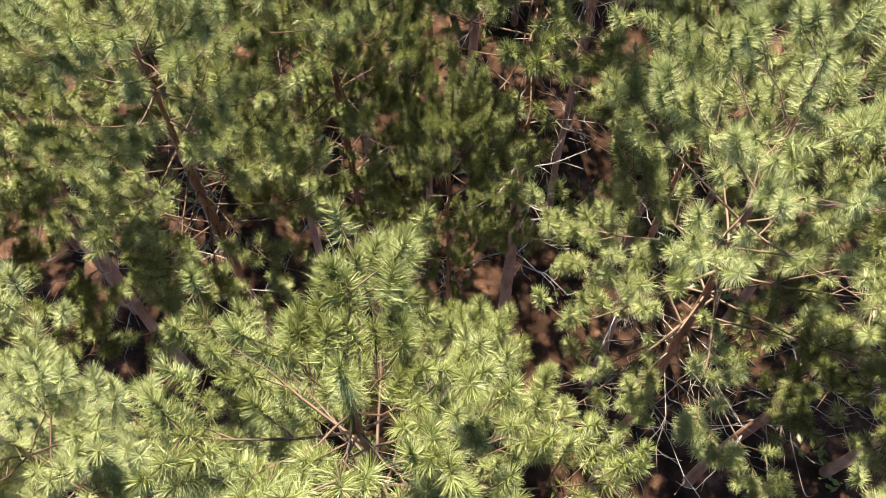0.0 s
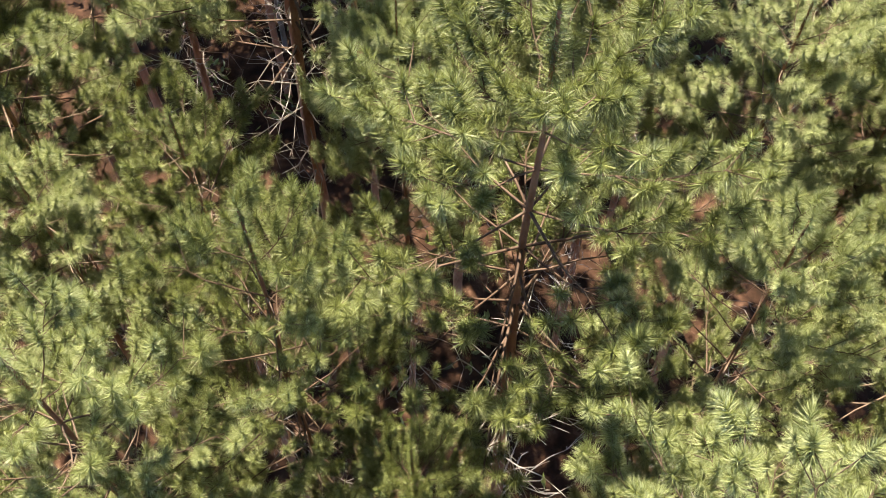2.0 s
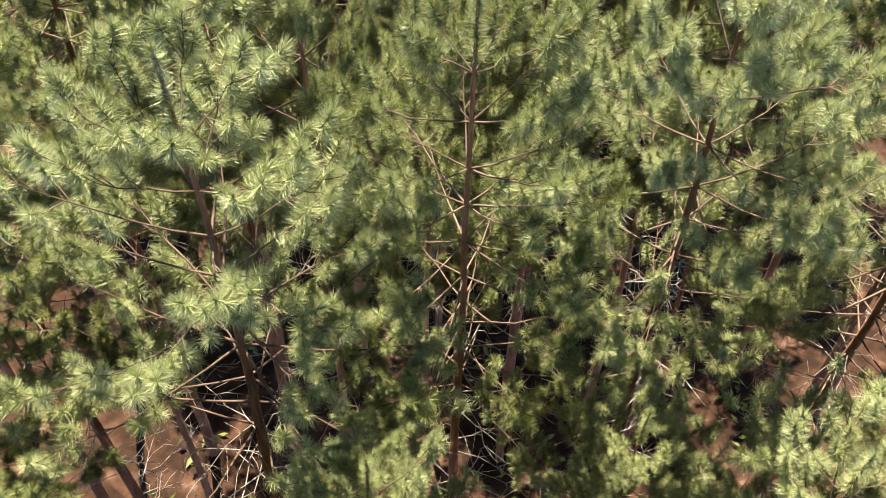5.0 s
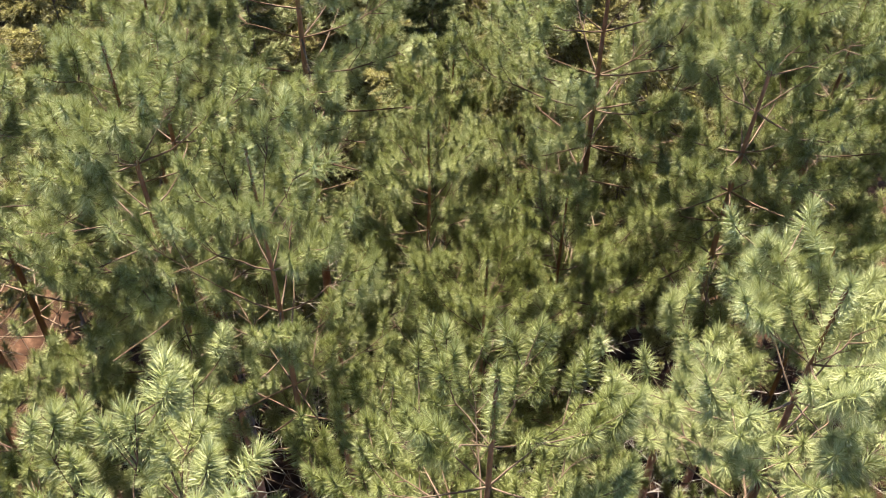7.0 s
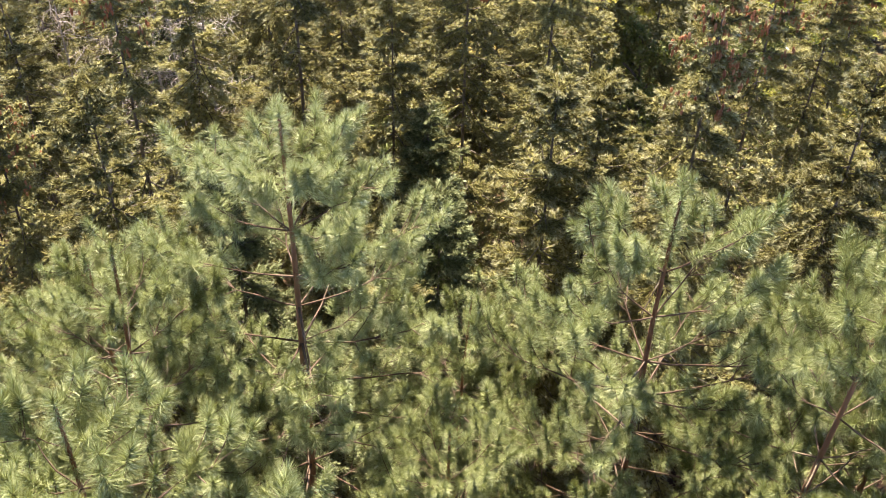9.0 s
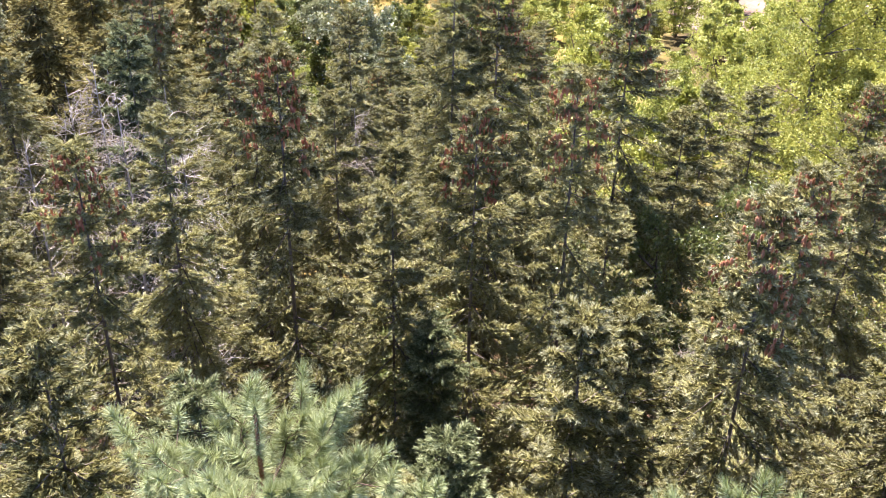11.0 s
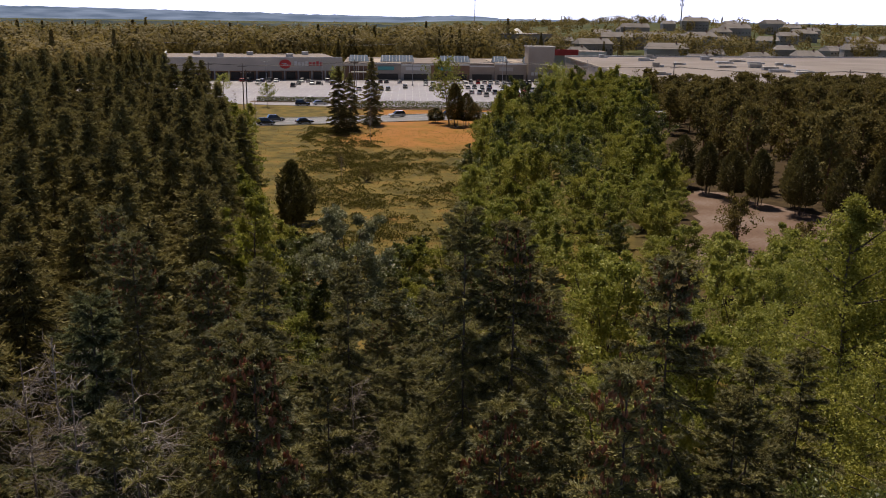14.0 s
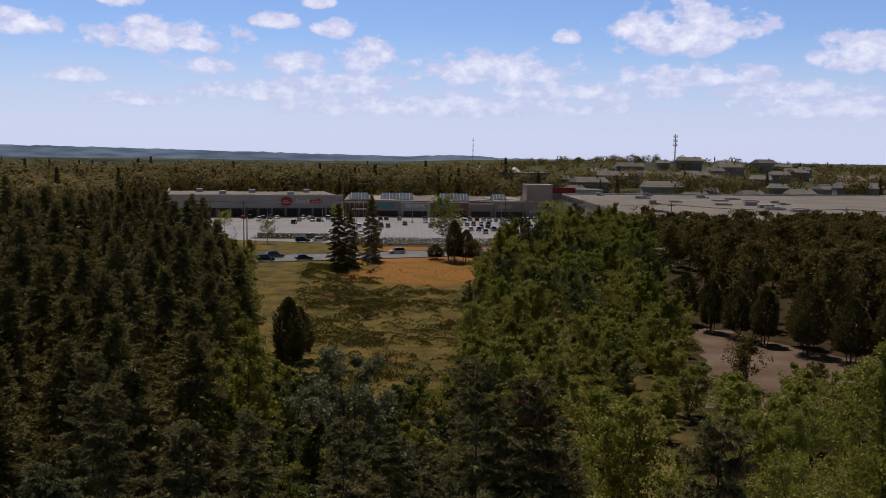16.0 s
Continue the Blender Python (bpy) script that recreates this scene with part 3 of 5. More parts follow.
        z -= step * rng.uniform(0.75, 1.25) * (0.45 + 0.55 * min(1.0, depth / 3.5))
    tagged(child("branchwork", limbs.mesh("spruce_branchwork", M["dark_bark"]), ob), kind="stuff")
    P, A = np.array(P), np.array(A)
    if fine:
        V, F = joined(needles(rng, P, A, 9, 0.1, 0.095, 0.024, (12, 62)), needles(rng, np.array(PI), np.array(AI), 8, 0.24, 0.22, 0.04, (5, 60)))
    else:
        tip = P[:, 2] > h - 1.3
        V, F = joined(needles(rng, P[tip], A[tip], 10, 0.14, 0.16, 0.05, (6, 50)), needles(rng, P[~tip], A[~tip], 6, 0.3, 0.34, 0.1, (6, 55)), needles(rng, np.array(PI), np.array(AI), 3, 0.3, 0.6, 0.2, (5, 50)))
    child("crown", np_mesh("spruce_sprays", V, F, M[mat]), ob, "short-needled drooping sprays")
    if fine:
        V, F = needles(rng, np.array(PT), np.array(AT), 17, 0.1, 0.085, 0.017, (10, 60))
        child("new_growth", np_mesh("spruce_lit_growth", V, F, M[mat + "_tip"]), ob, "yellow-green new growth at the bough ends, painted paler as if lit")
    if cones:
        V, F, b = [], [], 0
        pick = np.array(top)[rng.integers(0, len(top), cones)] + rng.normal(0, 0.07, (cones, 3))
        for p in pick:
            r, ln = rng.uniform(0.021, 0.029), rng.uniform(0.11, 0.16)
            ring = [(math.cos(k * 1.257) * r, math.sin(k * 1.257) * r) for k in range(5)]
            pts = [p] + [p + np.array([x * f, y * f, -ln * q]) for f, q in ((0.9, 0.25), (1.0, 0.6)) for x, y in ring] + [p - np.array([0, 0, ln])]
            V.extend(pts)
            for k in range(5):
                k2 = (k + 1) % 5
                F += [(b, b + 1 + k2, b + 1 + k), (b + 1 + k, b + 1 + k2, b + 6 + k2), (b + 1 + k, b + 6 + k2, b + 6 + k), (b + 6 + k, b + 6 + k2, b + 11)]
            b += 12
        tagged(child("fruiting_top", np_mesh("fruiting_top", V, F, M["cone"]), ob, "rust-brown cone cluster"), kind="stuff")
    return ob


def broadleaf(seed, h, reach, leaf, count, size, stems=1, low=0.25, bark="dark_bark", name="broadleaf_tree", label="broad-leaved tree in full leaf", category="tree", group="young broadleaf growth", slim=1.0, clump=0.2):
    """A branching tree: limbs fork twice, leaves gather in clumps round the outer twigs."""
    rng = np.random.default_rng(seed)
    ob = thing(name, label, category, group)
    wood = Tubes(6)
    twigs = Tubes(4)
    tips = []
    for s in range(stems):
        lean = rng.normal(0, 0.05 + 0.07 * (stems > 1), 2)
        c = np.linspace(0, 1, 7)[:, None]
        top = np.array([lean[0] * h, lean[1] * h, h * rng.uniform(0.82, 0.97)])
        line = c * top + rng.normal(0, 0.012 * h, (7, 3)) * c * (1, 1, 0)
        wood.add(line, 0.012 * h / stems ** 0.4 + 0.02, 0.012)
        nb = max(10, int(36 / stems))
        for j in range(nb):
            u = low + (1 - low) * (j + rng.random()) / nb
            p = np.array([np.interp(u, c[:, 0], line[:, i]) for i in range(3)])
            a = rng.uniform(0, 6.28)
            prof = math.sin(math.pi * min(1.0, 0.22 + 0.74 * (u - low) / (1 - low))) ** 0.8
            ln = reach * prof * rng.uniform(0.55, 1.1) / stems ** 0.25
            w = np.array([math.cos(a), math.sin(a), rng.uniform(0.25, 0.9) * slim])
            q = np.linspace(0, 1, 4)[:, None]
            pts = p + w * ln * q + rng.normal(0, 0.05 * ln, (4, 3)) * q
            twigs.add(pts, 0.006 * h / 2 / stems ** 0.4, 0.006)
            tips.append((pts[-1], ln))
            tips.append((pts[2], ln * 0.8))
            if clump > 0.21:
                tips.append((pts[1], ln * 0.7))
                tips.append((p, ln * 0.6))
            for t in range(4):
                s0 = pts[rng.integers(1, 4)]
                w2 = norm(w + rng.normal(0, 0.9, 3))
                e = s0 + w2 * ln * rng.uniform(0.25, 0.55)
                twigs.add([s0, (s0 + e) / 2 + rng.normal(0, 0.03, 3), e], 0.006, 0.003)
                tips.append((e, ln * 0.6))
        tips.append((line[-1], reach * 0.3))
    child("trunk", wood.mesh(name + "_trunk", M[bark]), ob, "slender trunk")
    tagged(child("branchwork", twigs.mesh(name + "_branchwork", M[bark]), ob), kind="stuff")
    C = np.array([t[0] for t in tips])
    S = np.array([max(0.16, t[1] * clump) for t in tips])
    k = rng.integers(0, len(C), count)
    off = rng.normal(size=(count, 3)) * (1, 1, 0.75)
    off *= np.minimum(1.0, 1.5 / np.maximum(0.4, np.linalg.norm(off, axis=1, keepdims=True)))
    P = C[k] + off * S[k][:, None]
    D = rng.normal(size=(count, 3)) + norm(off) * 0.6 + np.array([0, 0, 0.1])
    V, F = leaves(rng, P, D, size, size * 0.62)
    child("crown", np_mesh(name + "_leaves", V, F, M[leaf]), ob, "crown of separate leaves")
    return ob


def cedar(seed, h, r, label="dense dark cedar with upright sprays", base=0.17):
    """A dense conical evergreen of flat upright sprays on a short stem."""
    rng = np.random.default_rng(seed)
    ob = thing("cedar_tree", label, "cedar tree", "cedars")
    stem = Tubes(6)
    stem.add([(0, 0, 0), (0.03, 0, h * 0.4), (0, 0, h * 0.95)], 0.03 + 0.008 * h, 0.02)
    for a in range(4):
        stem.add([(math.cos(a * 1.7) * 0.5, math.sin(a * 1.7) * 0.5, 0), (math.cos(a * 1.7) * 0.8, math.sin(a * 1.7) * 0.8, h * 0.35)], 0.06, 0.03)
    child("trunk", stem.mesh("cedar_trunk", M["dark_bark"]), ob)
    n = 5200
    z = base + (1 - base) * rng.random(n) ** 1.25
    u = (z - base) / (1 - base)
    rad = r * np.clip(np.sin(np.pi * np.clip(0.2 + 0.8 * u, 0, 1)), 0.02, 1) ** 0.75 * np.sqrt(rng.uniform(0.25, 1.0, n))
    a = rng.uniform(0, 6.28, n)
    lump = 1 + 0.24 * np.sin(3 * a + seed) * np.sin(6 * u + seed) + 0.18 * np.sin(5 * a - 9 * u) + rng.normal(0, 0.07, n)
    P = np.stack([np.cos(a) * rad * lump, np.sin(a) * rad * lump, z * h], 1)
    D = np.stack([np.cos(a) * 0.6, np.sin(a) * 0.6, np.full(n, 0.8)], 1) + rng.normal(0, 0.4, (n, 3))
    V, F = leaves(rng, P, D, 0.05 * h, 0.017 * h)
    child("crown", np_mesh("cedar_sprays", V, F, M["cedar"]), ob, "dense dark sprays")
    return ob


def bare_tree(seed, h):
    """A dead grey tree, all twigs."""
    rng = np.random.default_rng(seed)
    ob = thing("dead_tree", "dead tree with bare silver-grey twigs", "dead tree", "dead trees")
    wood = Tubes(5)
    wood.add([(0, 0, 0), (0.1, 0.05, h * 0.5), (0, 0, h)], 0.09, 0.012)
    child("trunk", wood.mesh("dead_trunk", M["twig"]), ob)
    tw = Tubes(3)
    for j in range(70):
        z = h * rng.uniform(0.35, 0.98)
        a, ln = rng.uniform(0, 6.28), rng.uniform(0.5, 1.9) * (1.25 - z / h) ** 0.5
        c = np.linspace(0, 1, 5)[:, None]
        pts = np.array([0, 0, z]) + np.array([math.cos(a), math.sin(a), rng.uniform(0.0, 0.7)]) * ln * c + rng.normal(0, 0.07, (5, 3)) * c - np.array([0, 0, 0.3]) * c ** 2 * ln
        tw.add(pts, 0.016, 0.004)
        for q in range(7):
            s = pts[rng.integers(1, 5)]
            w = norm(rng.normal(size=3) + np.array([math.cos(a), math.sin(a), 0.1]))
            m2 = s + w * rng.uniform(0.12, 0.35)
            tw.add([s, m2, m2 + norm(w + rng.normal(0, 0.7, 3)) * rng.uniform(0.1, 0.4)], 0.007, 0.003)
    tagged(child("branchwork", tw.mesh("dead_branchwork", M["twig"]), ob, "tangle of bleached twigs"), kind="stuff")
    return ob


# ---- ground ----
def ground_z(x, y):
    t = min(1.0, max(0.0, (y - 22) / 55))
    z = 4.0 * (1 - t * t * (3 - 2 * t))
    far = min(1.0, max(0.0, (y - 520) / 500))
    east = min(1.0, max(0.0, (x + 60) / 300))
    hill = math.exp(-((x - 240) / 190) ** 2 - ((y - 1050) / 280) ** 2)
    return z + far * 12 * east + 11 * hill


def build_ground():
    xs = np.concatenate([-np.geomspace(4800, 70, 22), np.linspace(-60, 60, 31), np.geomspace(70, 4800, 22)])
    ys = np.concatenate([-np.geomspace(1500, 24, 10), np.linspace(-16, 130, 50), np.geomspace(140, 4800, 40)])
    V = np.array([(x, y, ground_z(x, y) + (0.10 * noise.noise(Vector((x * 0.3, y * 0.3, 0))) if y < 120 else 0.0)) for y in ys for x in xs])
    nx = len(xs)
    F = np.array([(j * nx + i, j * nx + i + 1, (j + 1) * nx + i + 1, (j + 1) * nx + i) for j in range(len(ys) - 1) for i in range(nx - 1)])
    tagged(new("ground", np_mesh("ground", V, F, M["ground"], True)), "ground of brown needle litter with painted shade, dry grass and heath", "ground", kind="structure")


build_ground()


def put(proto, x, y, top, turn=None, base_h=None, wide=1.0):
    """A copy of a tree with its tip at the height top, standing on the ground."""
    z = ground_z(x, y) - 0.05
    k = (top - z) / base_h
    a = random.uniform(0, 360) if turn is None else turn
    return copy_thing(proto, pose(x, y, z, 0, 0, a) @ Matrix.Diagonal((k ** 0.5 * wide, k ** 0.5 * wide, k, 1)))


def drop_thing(ob):
    for o in (*ob.children_recursive, ob):
        bpy.data.objects.remove(o)


# pines: x, y, height of the tip, spread
PINES = [(-0.6, 1.8, 20.2, 1.0), (-3.0, 1.7, 19.5, 0.9), (2.8, 4.3, 19.9, 0.95), (-2.9, 5.6, 19.6, 0.9), (-1.25, 6.8, 19.8, 0.75), (1.25, 7.9, 20.9, 1.1), (3.5, 7.1, 19.3, 0.8),
         (-1.9, 12.6, 21.7, 1.05), (4.6, 10.8, 18.5, 1.0), (0.75, 13.6, 21.7, 0.9), (3.4, 14.2, 22.0, 0.95), (-2.9, 17.2, 22.2, 0.9), (-1.4, 16.0, 21.9, 0.75), (0.9, 17.0, 19.4, 0.8),
         (2.5, 20.0, 22.2, 0.95), (4.4, 19.0, 22.1, 0.85), (-1.65, 21.1, 22.5, 1.0), (-3.5, 20.4, 21.2, 0.9), (5.9, 20.2, 21.4, 0.9),
         (-2.7, 9.4, 18.0, 0.85), (0.1, 5.6, 17.8, 0.55), (-4.4, 8.8, 17.8, 0.9), (-4.3, 15.2, 19.6, 0.8), (-6.8, 5.6, 17.8, 0.9), (6.2, 10.6, 17.9, 0.9), (-0.2, 10.6, 18.6, 0.7), (2.7, 11.6, 17.9, 0.75), (1.9, 17.9, 19.6, 0.8), (0.2, 19.2, 19.6, 0.85), (-5.4, 10.6, 19.2, 1.0),
         (-5.2, 14.2, 20.4, 1.0), (-5.4, 18.2, 21.2, 1.0), (6.4, 14.4, 20.4, 1.0), (6.4, 7.8, 18.8, 1.0), (5.6, 4.6, 19.0, 1.0), (-5.8, 3.4, 19.2, 1.0), (-5.8, 7.2, 18.8, 1.0), (5.7, 1.4, 19.2, 1.0),
         (1.7, -0.6, 18.8, 0.9), (-2.2, -1.4, 18.9, 0.9), (4.9, 17.0, 19.6, 0.8), (-4.6, 22.2, 19.8, 0.9), (0.6, 22.0, 19.2, 0.8), (7.4, 11.2, 18.8, 1.0), (-7.9, 12.4, 19.0, 1.0), (-7.6, 8.8, 18.6, 1.0),
         (-7.8, 16.4, 20.4, 1.0), (8.4, 17.2, 20.6, 1.0), (-8.0, 20.4, 20.6, 1.0), (8.4, 20.6, 20.8, 1.0), (8.6, 4.8, 18.4, 1.0), (-8.4, 4.6, 18.4, 1.0), (-8.0, 1.0, 18.5, 1.0), (8.8, 1.2, 18.6, 1.0),
         # outermost pines, mostly out of view, added to shade the floor
         (9.8, 13.6, 19.4, 1.0), (9.9, 8.4, 18.6, 1.0), (-10.3, 14.6, 19.6, 1.0), (-10.2, 8.4, 18.8, 1.0), (-10.4, 19.0, 19.8, 1.0), (-9.3, 10.6, 19.0, 1.0), (-9.2, 6.4, 18.6, 1.0), (-12.2, 10.6, 19.0, 1.1), (-12.4, 6.4, 19.0, 1.1), (-12.6, 14.0, 19.4, 1.1), (8.6, 13.0, 19.2, 1.0), (11.9, 10.4, 19.0, 1.1), (12.0, 15.2, 19.6, 1.1), (-6.5, 12.4, 18.8, 0.9), (11.6, 5.6, 18.8, 1.1), (10.6, 19.6, 20.0, 1.0)]
protos = [pine(11, 15, 1.95, 1.2, 5.4), pine(12, 15, 1.8, 1.15, 5.6), pine(13, 15, 2.1, 1.1, 5.2), pine(14, 15, 1.75, 1.25, 5.2), pine(15, 15, 1.95, 1.1, 5.8)]
for i, (x, y, top, wide) in enumerate(PINES):
    put(protos[i % 5], x, y, top - 0.3, base_h=15, wide=wide)
for p in protos:
    drop_thing(p)

# spruces beyond them: x, y, tip, kind
SPRUCES = [(0.23, 24.7, 18.9, 4), (2.1, 25.5, 20.4, 2), (3.0, 26.2, 20.1, 2), (0.1, 29.7, 17.5, 4), (-0.67, 30.8, 19.9, 3), (1.0, 32.0, 21.2, 0), (-2.75, 31.1, 22.5, 0),
           (2.8, 31.2, 22.1, 0), (5.05, 36.9, 22.3, 1), (2.1, 40.2, 22.3, 1), (0.9, 40.8, 22.5, 3), (-2.5, 47.0, 19.3, 3), (-7.55, 38.1, 21.0, 4), (4.6, 25.8, 22.0, 0),
           (-5.95, 29.2, 21.4, 0), (-5.3, 32.3, 20.8, 3), (6.7, 36.9, 19.2, 3), (-4.9, 24.3, 20.9, 3), (-3.3, 25.2, 19.4, 4), (7.2, 30.2, 20.6, 0), (7.6, 26.2, 20.3, 3),
           (-7.6, 26.6, 19.6, 1), (-9.6, 32.6, 19.4, 3), (-6.2, 43.5, 20.3, 1), (-0.7, 36.2, 18.6, 2), (4.3, 33.8, 18.0, 3), (-12.0, 37.5, 19.6, 1), (10.0, 29.6, 19.6, 3),
           (-10.2, 27.3, 19.2, 3), (-2.4, 38.6, 19.2, 3), (-4.6, 38.6, 20.2, 1), (-1.9, 28.2, 17.0, 2), (8.7, 41.0, 18.6, 3), (-9.0, 46.0, 20.6, 1), (-13.6, 44.0, 20.4, 3),
           (0.6, 46.5, 18.4, 3), (3.9, 46.0, 18.8, 1), (-5.7, 50.0, 18.7, 3), (-11.5, 52.0, 20.2, 1), (10.8, 35.0, 19.0, 1), (-0.5, 26.6, 16.4, 2), (5.6, 29.2, 18.6, 3), (12.4, 37.0, 18.9, 0), (14.2, 42.0, 18.3, 0), (12.6, 32.4, 18.4, 3), (11.6, 44.5, 17.4, 3),
           (-3.6, 60.0, 14.6, 3), (4.2, 58.0, 15.6, 1), (6.8, 64.0, 14.6, 3), (0.4, 63.0, 13.6, 3), (2.6, 70.0, 13.4, 1), (-1.6, 72.0, 11.8, 2), (5.0, 77.0, 12.0, 3), (-8.4, 64.0, 14.8, 3)]
protos = [spruce(31, 17, 2.5, "spruce", 300, 0.95, 0.38, label="tall spruce with rusty cones under its tip"),
          spruce(32, 17, 2.8, "spruce", 180, 1.15, 0.38), spruce(33, 15, 2.4, "spruce", 0, 1.2, 0.2, label="young yellow-green spruce with dense boughs"),
          spruce(34, 16, 2.6, "spruce", 0, 1.05, 0.3), spruce(35, 15, 2.3, "spruce_blue", 0, 1.15, 0.2, label="young blue-green spruce with dense boughs")]
hs = [17, 17, 15, 16, 15]
for x, y, top, k in SPRUCES:
    put(protos[k], x, y, top, base_h=hs[k])
fill = random.Random(77)
taken = [(a, b) for a, b, *_ in SPRUCES]
for _ in range(900):
    y = fill.uniform(23.5, 62)
    x = fill.uniform(-0.5 * (y - 12) - 3, min(0.5 * (y - 12) + 3, 9.0 + (y < 34) * 5))
    if len(taken) < 73 and all((x - a) ** 2 + (y - b) ** 2 > 1.75 ** 2 for a, b in taken):
        taken.append((x, y))
        k = fill.choice((1, 2, 3, 3))
        put(protos[k], x, y, fill.uniform(12.5, 16.8) if y < 46 else fill.uniform(11.0, 15.0), base_h=hs[k])
for p in protos:
    drop_thing(p)

# dead trees among the spruces
dead = bare_tree(51, 14)
for x, y, top in ((-9.7, 39.2, 19.2), (-8.6, 38.4, 20.0), (-6.6, 37.6, 19.6), (-7.4, 36.2, 19.6), (-5.9, 35.8, 19.5), (-8.9, 40.4, 19.2), (-10.6, 38.0, 18.0), (-6.6, 35.2, 17.6), (-2.2, 44.0, 16.8), (6.0, 31.6, 16.0)):
    put(dead, x, y, top, base_h=14)
drop_thing(dead)

# broadleaf trees near the spruces
b_near = broadleaf(61, 13, 2.4, "leaf_dark", 13000, 0.11, label="glossy deep-green broadleaf tree among spruces")
b_tall = broadleaf(62, 17, 3.2, "leaf", 26000, 0.135, clump=0.24, label="tall leafy poplar with bright leaves", category="poplar tree")
b_light = broadleaf(63, 10, 2.2, "leaf_light", 11000, 0.13, 2, 0.15, clump=0.22, label="young yellow-green broadleaf tree")
willow = broadleaf(64, 12, 3.2, "leaf_silver", 24000, 0.19, 3, 0.1, label="bushy willow with silvery leaves", name="willow_tree", category="willow tree", group="willows")
for x, y, top in ((6.3, 34.6, 18.4), (0.2, 34.6, 16.0), (-0.9, 33.2, 15.2), (9.0, 37.6, 18.2)):
    put(b_near, x, y, top, base_h=13)
for x, y, top in ((18.4, 54.5, 20.8), (16.4, 47.5, 17.8), (20.8, 58.5, 19.4), (17.0, 39.0, 16.5)):
    put(b_tall, x, y, top, base_h=17)
for x, y, top in ((9.6, 58.0, 13.6), (13.4, 68.0, 12.6), (18.5, 76.0, 11.5), (10.6, 78.0, 11.0), (22.6, 70.0, 12.5), (26.0, 84.0, 11.0), (-6.6, 70.0, 11.6)):
    put(b_light, x, y, top, base_h=10)
put(willow, -5.2, 90.0, 13.6, base_h=12, wide=1.1)
put(willow, -2.2, 84.0, 8.5, base_h=12)
for p in (b_near, b_tall, b_light, willow):
    drop_thing(p)


# ---- the middle distance ----
def scatter(count, inside, x0, x1, y0, y1, gap, seed):
    """Random stands inside a region, kept apart."""
    rng = random.Random(seed)
    got = []
    for _ in range(count * 40):
        x, y = rng.uniform(x0, x1), rng.uniform(y0, y1)
        if inside(x, y) and all((x - a) ** 2 + (y - b) ** 2 > gap(y) ** 2 for a, b in got):
            got.append((x, y))
            if len(got) >= count:
                break
    return got


def west_edge(y):
    return float(np.interp(y, [50, 90, 134, 174, 240, 250], [-12, -14, -21, -32, -48, -50]))


far_spruces = [spruce(41, 16, 3.3, "spruce_far", 0, 1.7, 0.15, False, "dark spruce in a dense stand"), spruce(42, 16, 2.9, "spruce_far", 0, 1.8, 0.15, False, "dark spruce in a dense stand"),
               spruce(43, 16, 3.6, "spruce_far", 0, 1.6, 0.15, False, "dark broad spruce in a dense stand")]
stand = scatter(230, lambda x, y: -0.56 * (y - 18) - 8 < x < west_edge(y), -150, -8, 46, 245, lambda y: 3.5 + y * 0.017, 5)
for i, (x, y) in enumerate(stand):
    put(far_spruces[i % 3], x, y, random.gauss(17.6, 1.1) + (0.8 if x < -40 else 0) - max(0, 8 - abs(x - west_edge(y))) * 0.25, base_h=16)
for p in far_spruces:
    drop_thing(p)

edge_tree = broadleaf(71, 10, 1.9, "leaf", 6500, 0.26, 1, 0.15, label="slim leafy tree at the edge of the wood")
bush_tree = broadleaf(72, 9, 2.9, "leaf", 8000, 0.27, 3, 0.06, label="leafy young tree in a green thicket", group="green thicket")
bush_deep = broadleaf(76, 9, 2.6, "leaf_dark", 6500, 0.27, 2, 0.08, label="deep-green young tree in a thicket", group="green thicket")
bush_light = broadleaf(73, 8, 2.7, "leaf_light", 7500, 0.26, 3, 0.05, label="yellow-green young tree in a thicket", group="green thicket")
brown_pine = broadleaf(74, 13, 3.0, "leaf_brown", 3000, 0.5, 1, 0.14, "pine_bark", "mature_pine", "brownish mature pine in a dark stand", "pine tree", "mature pine stand")
larch = spruce(75, 12, 2.0, "leaf_light", 0, 0.9, 0.15, False, "feathery light-green young larch tree")
for x, y, top in ((-15.5, 88, 13.0), (-14.0, 96, 12.4), (-20.5, 128, 12.5), (-22, 140, 12), (-26, 160, 11), (-31, 185, 10), (-37, 212, 9), (-40, 228, 8), (-17, 108, 11.5), (-12.5, 78, 13), (-36, 222, 8.5), (-33, 200, 9), (-24, 146, 11.5), (-28.5, 170, 10.5), (-34, 192, 9.5), (-38.5, 205, 9), (-43, 232, 9), (-41, 218, 8.5), (-19, 118, 11.5), (-46, 240, 8), (-22.5, 134, 10.5), (-30.5, 178, 10)):
    put(edge_tree, x, y, top, base_h=10)


def in_thicket(x, y):
    left = np.interp(y, [95, 140, 170, 218, 240, 300], [6, 6.5, 8.5, 16, 22, 44])
    right = np.interp(y, [95, 121, 164, 200, 300], [27, 29, 43, 50, 66])
    return left < x < right


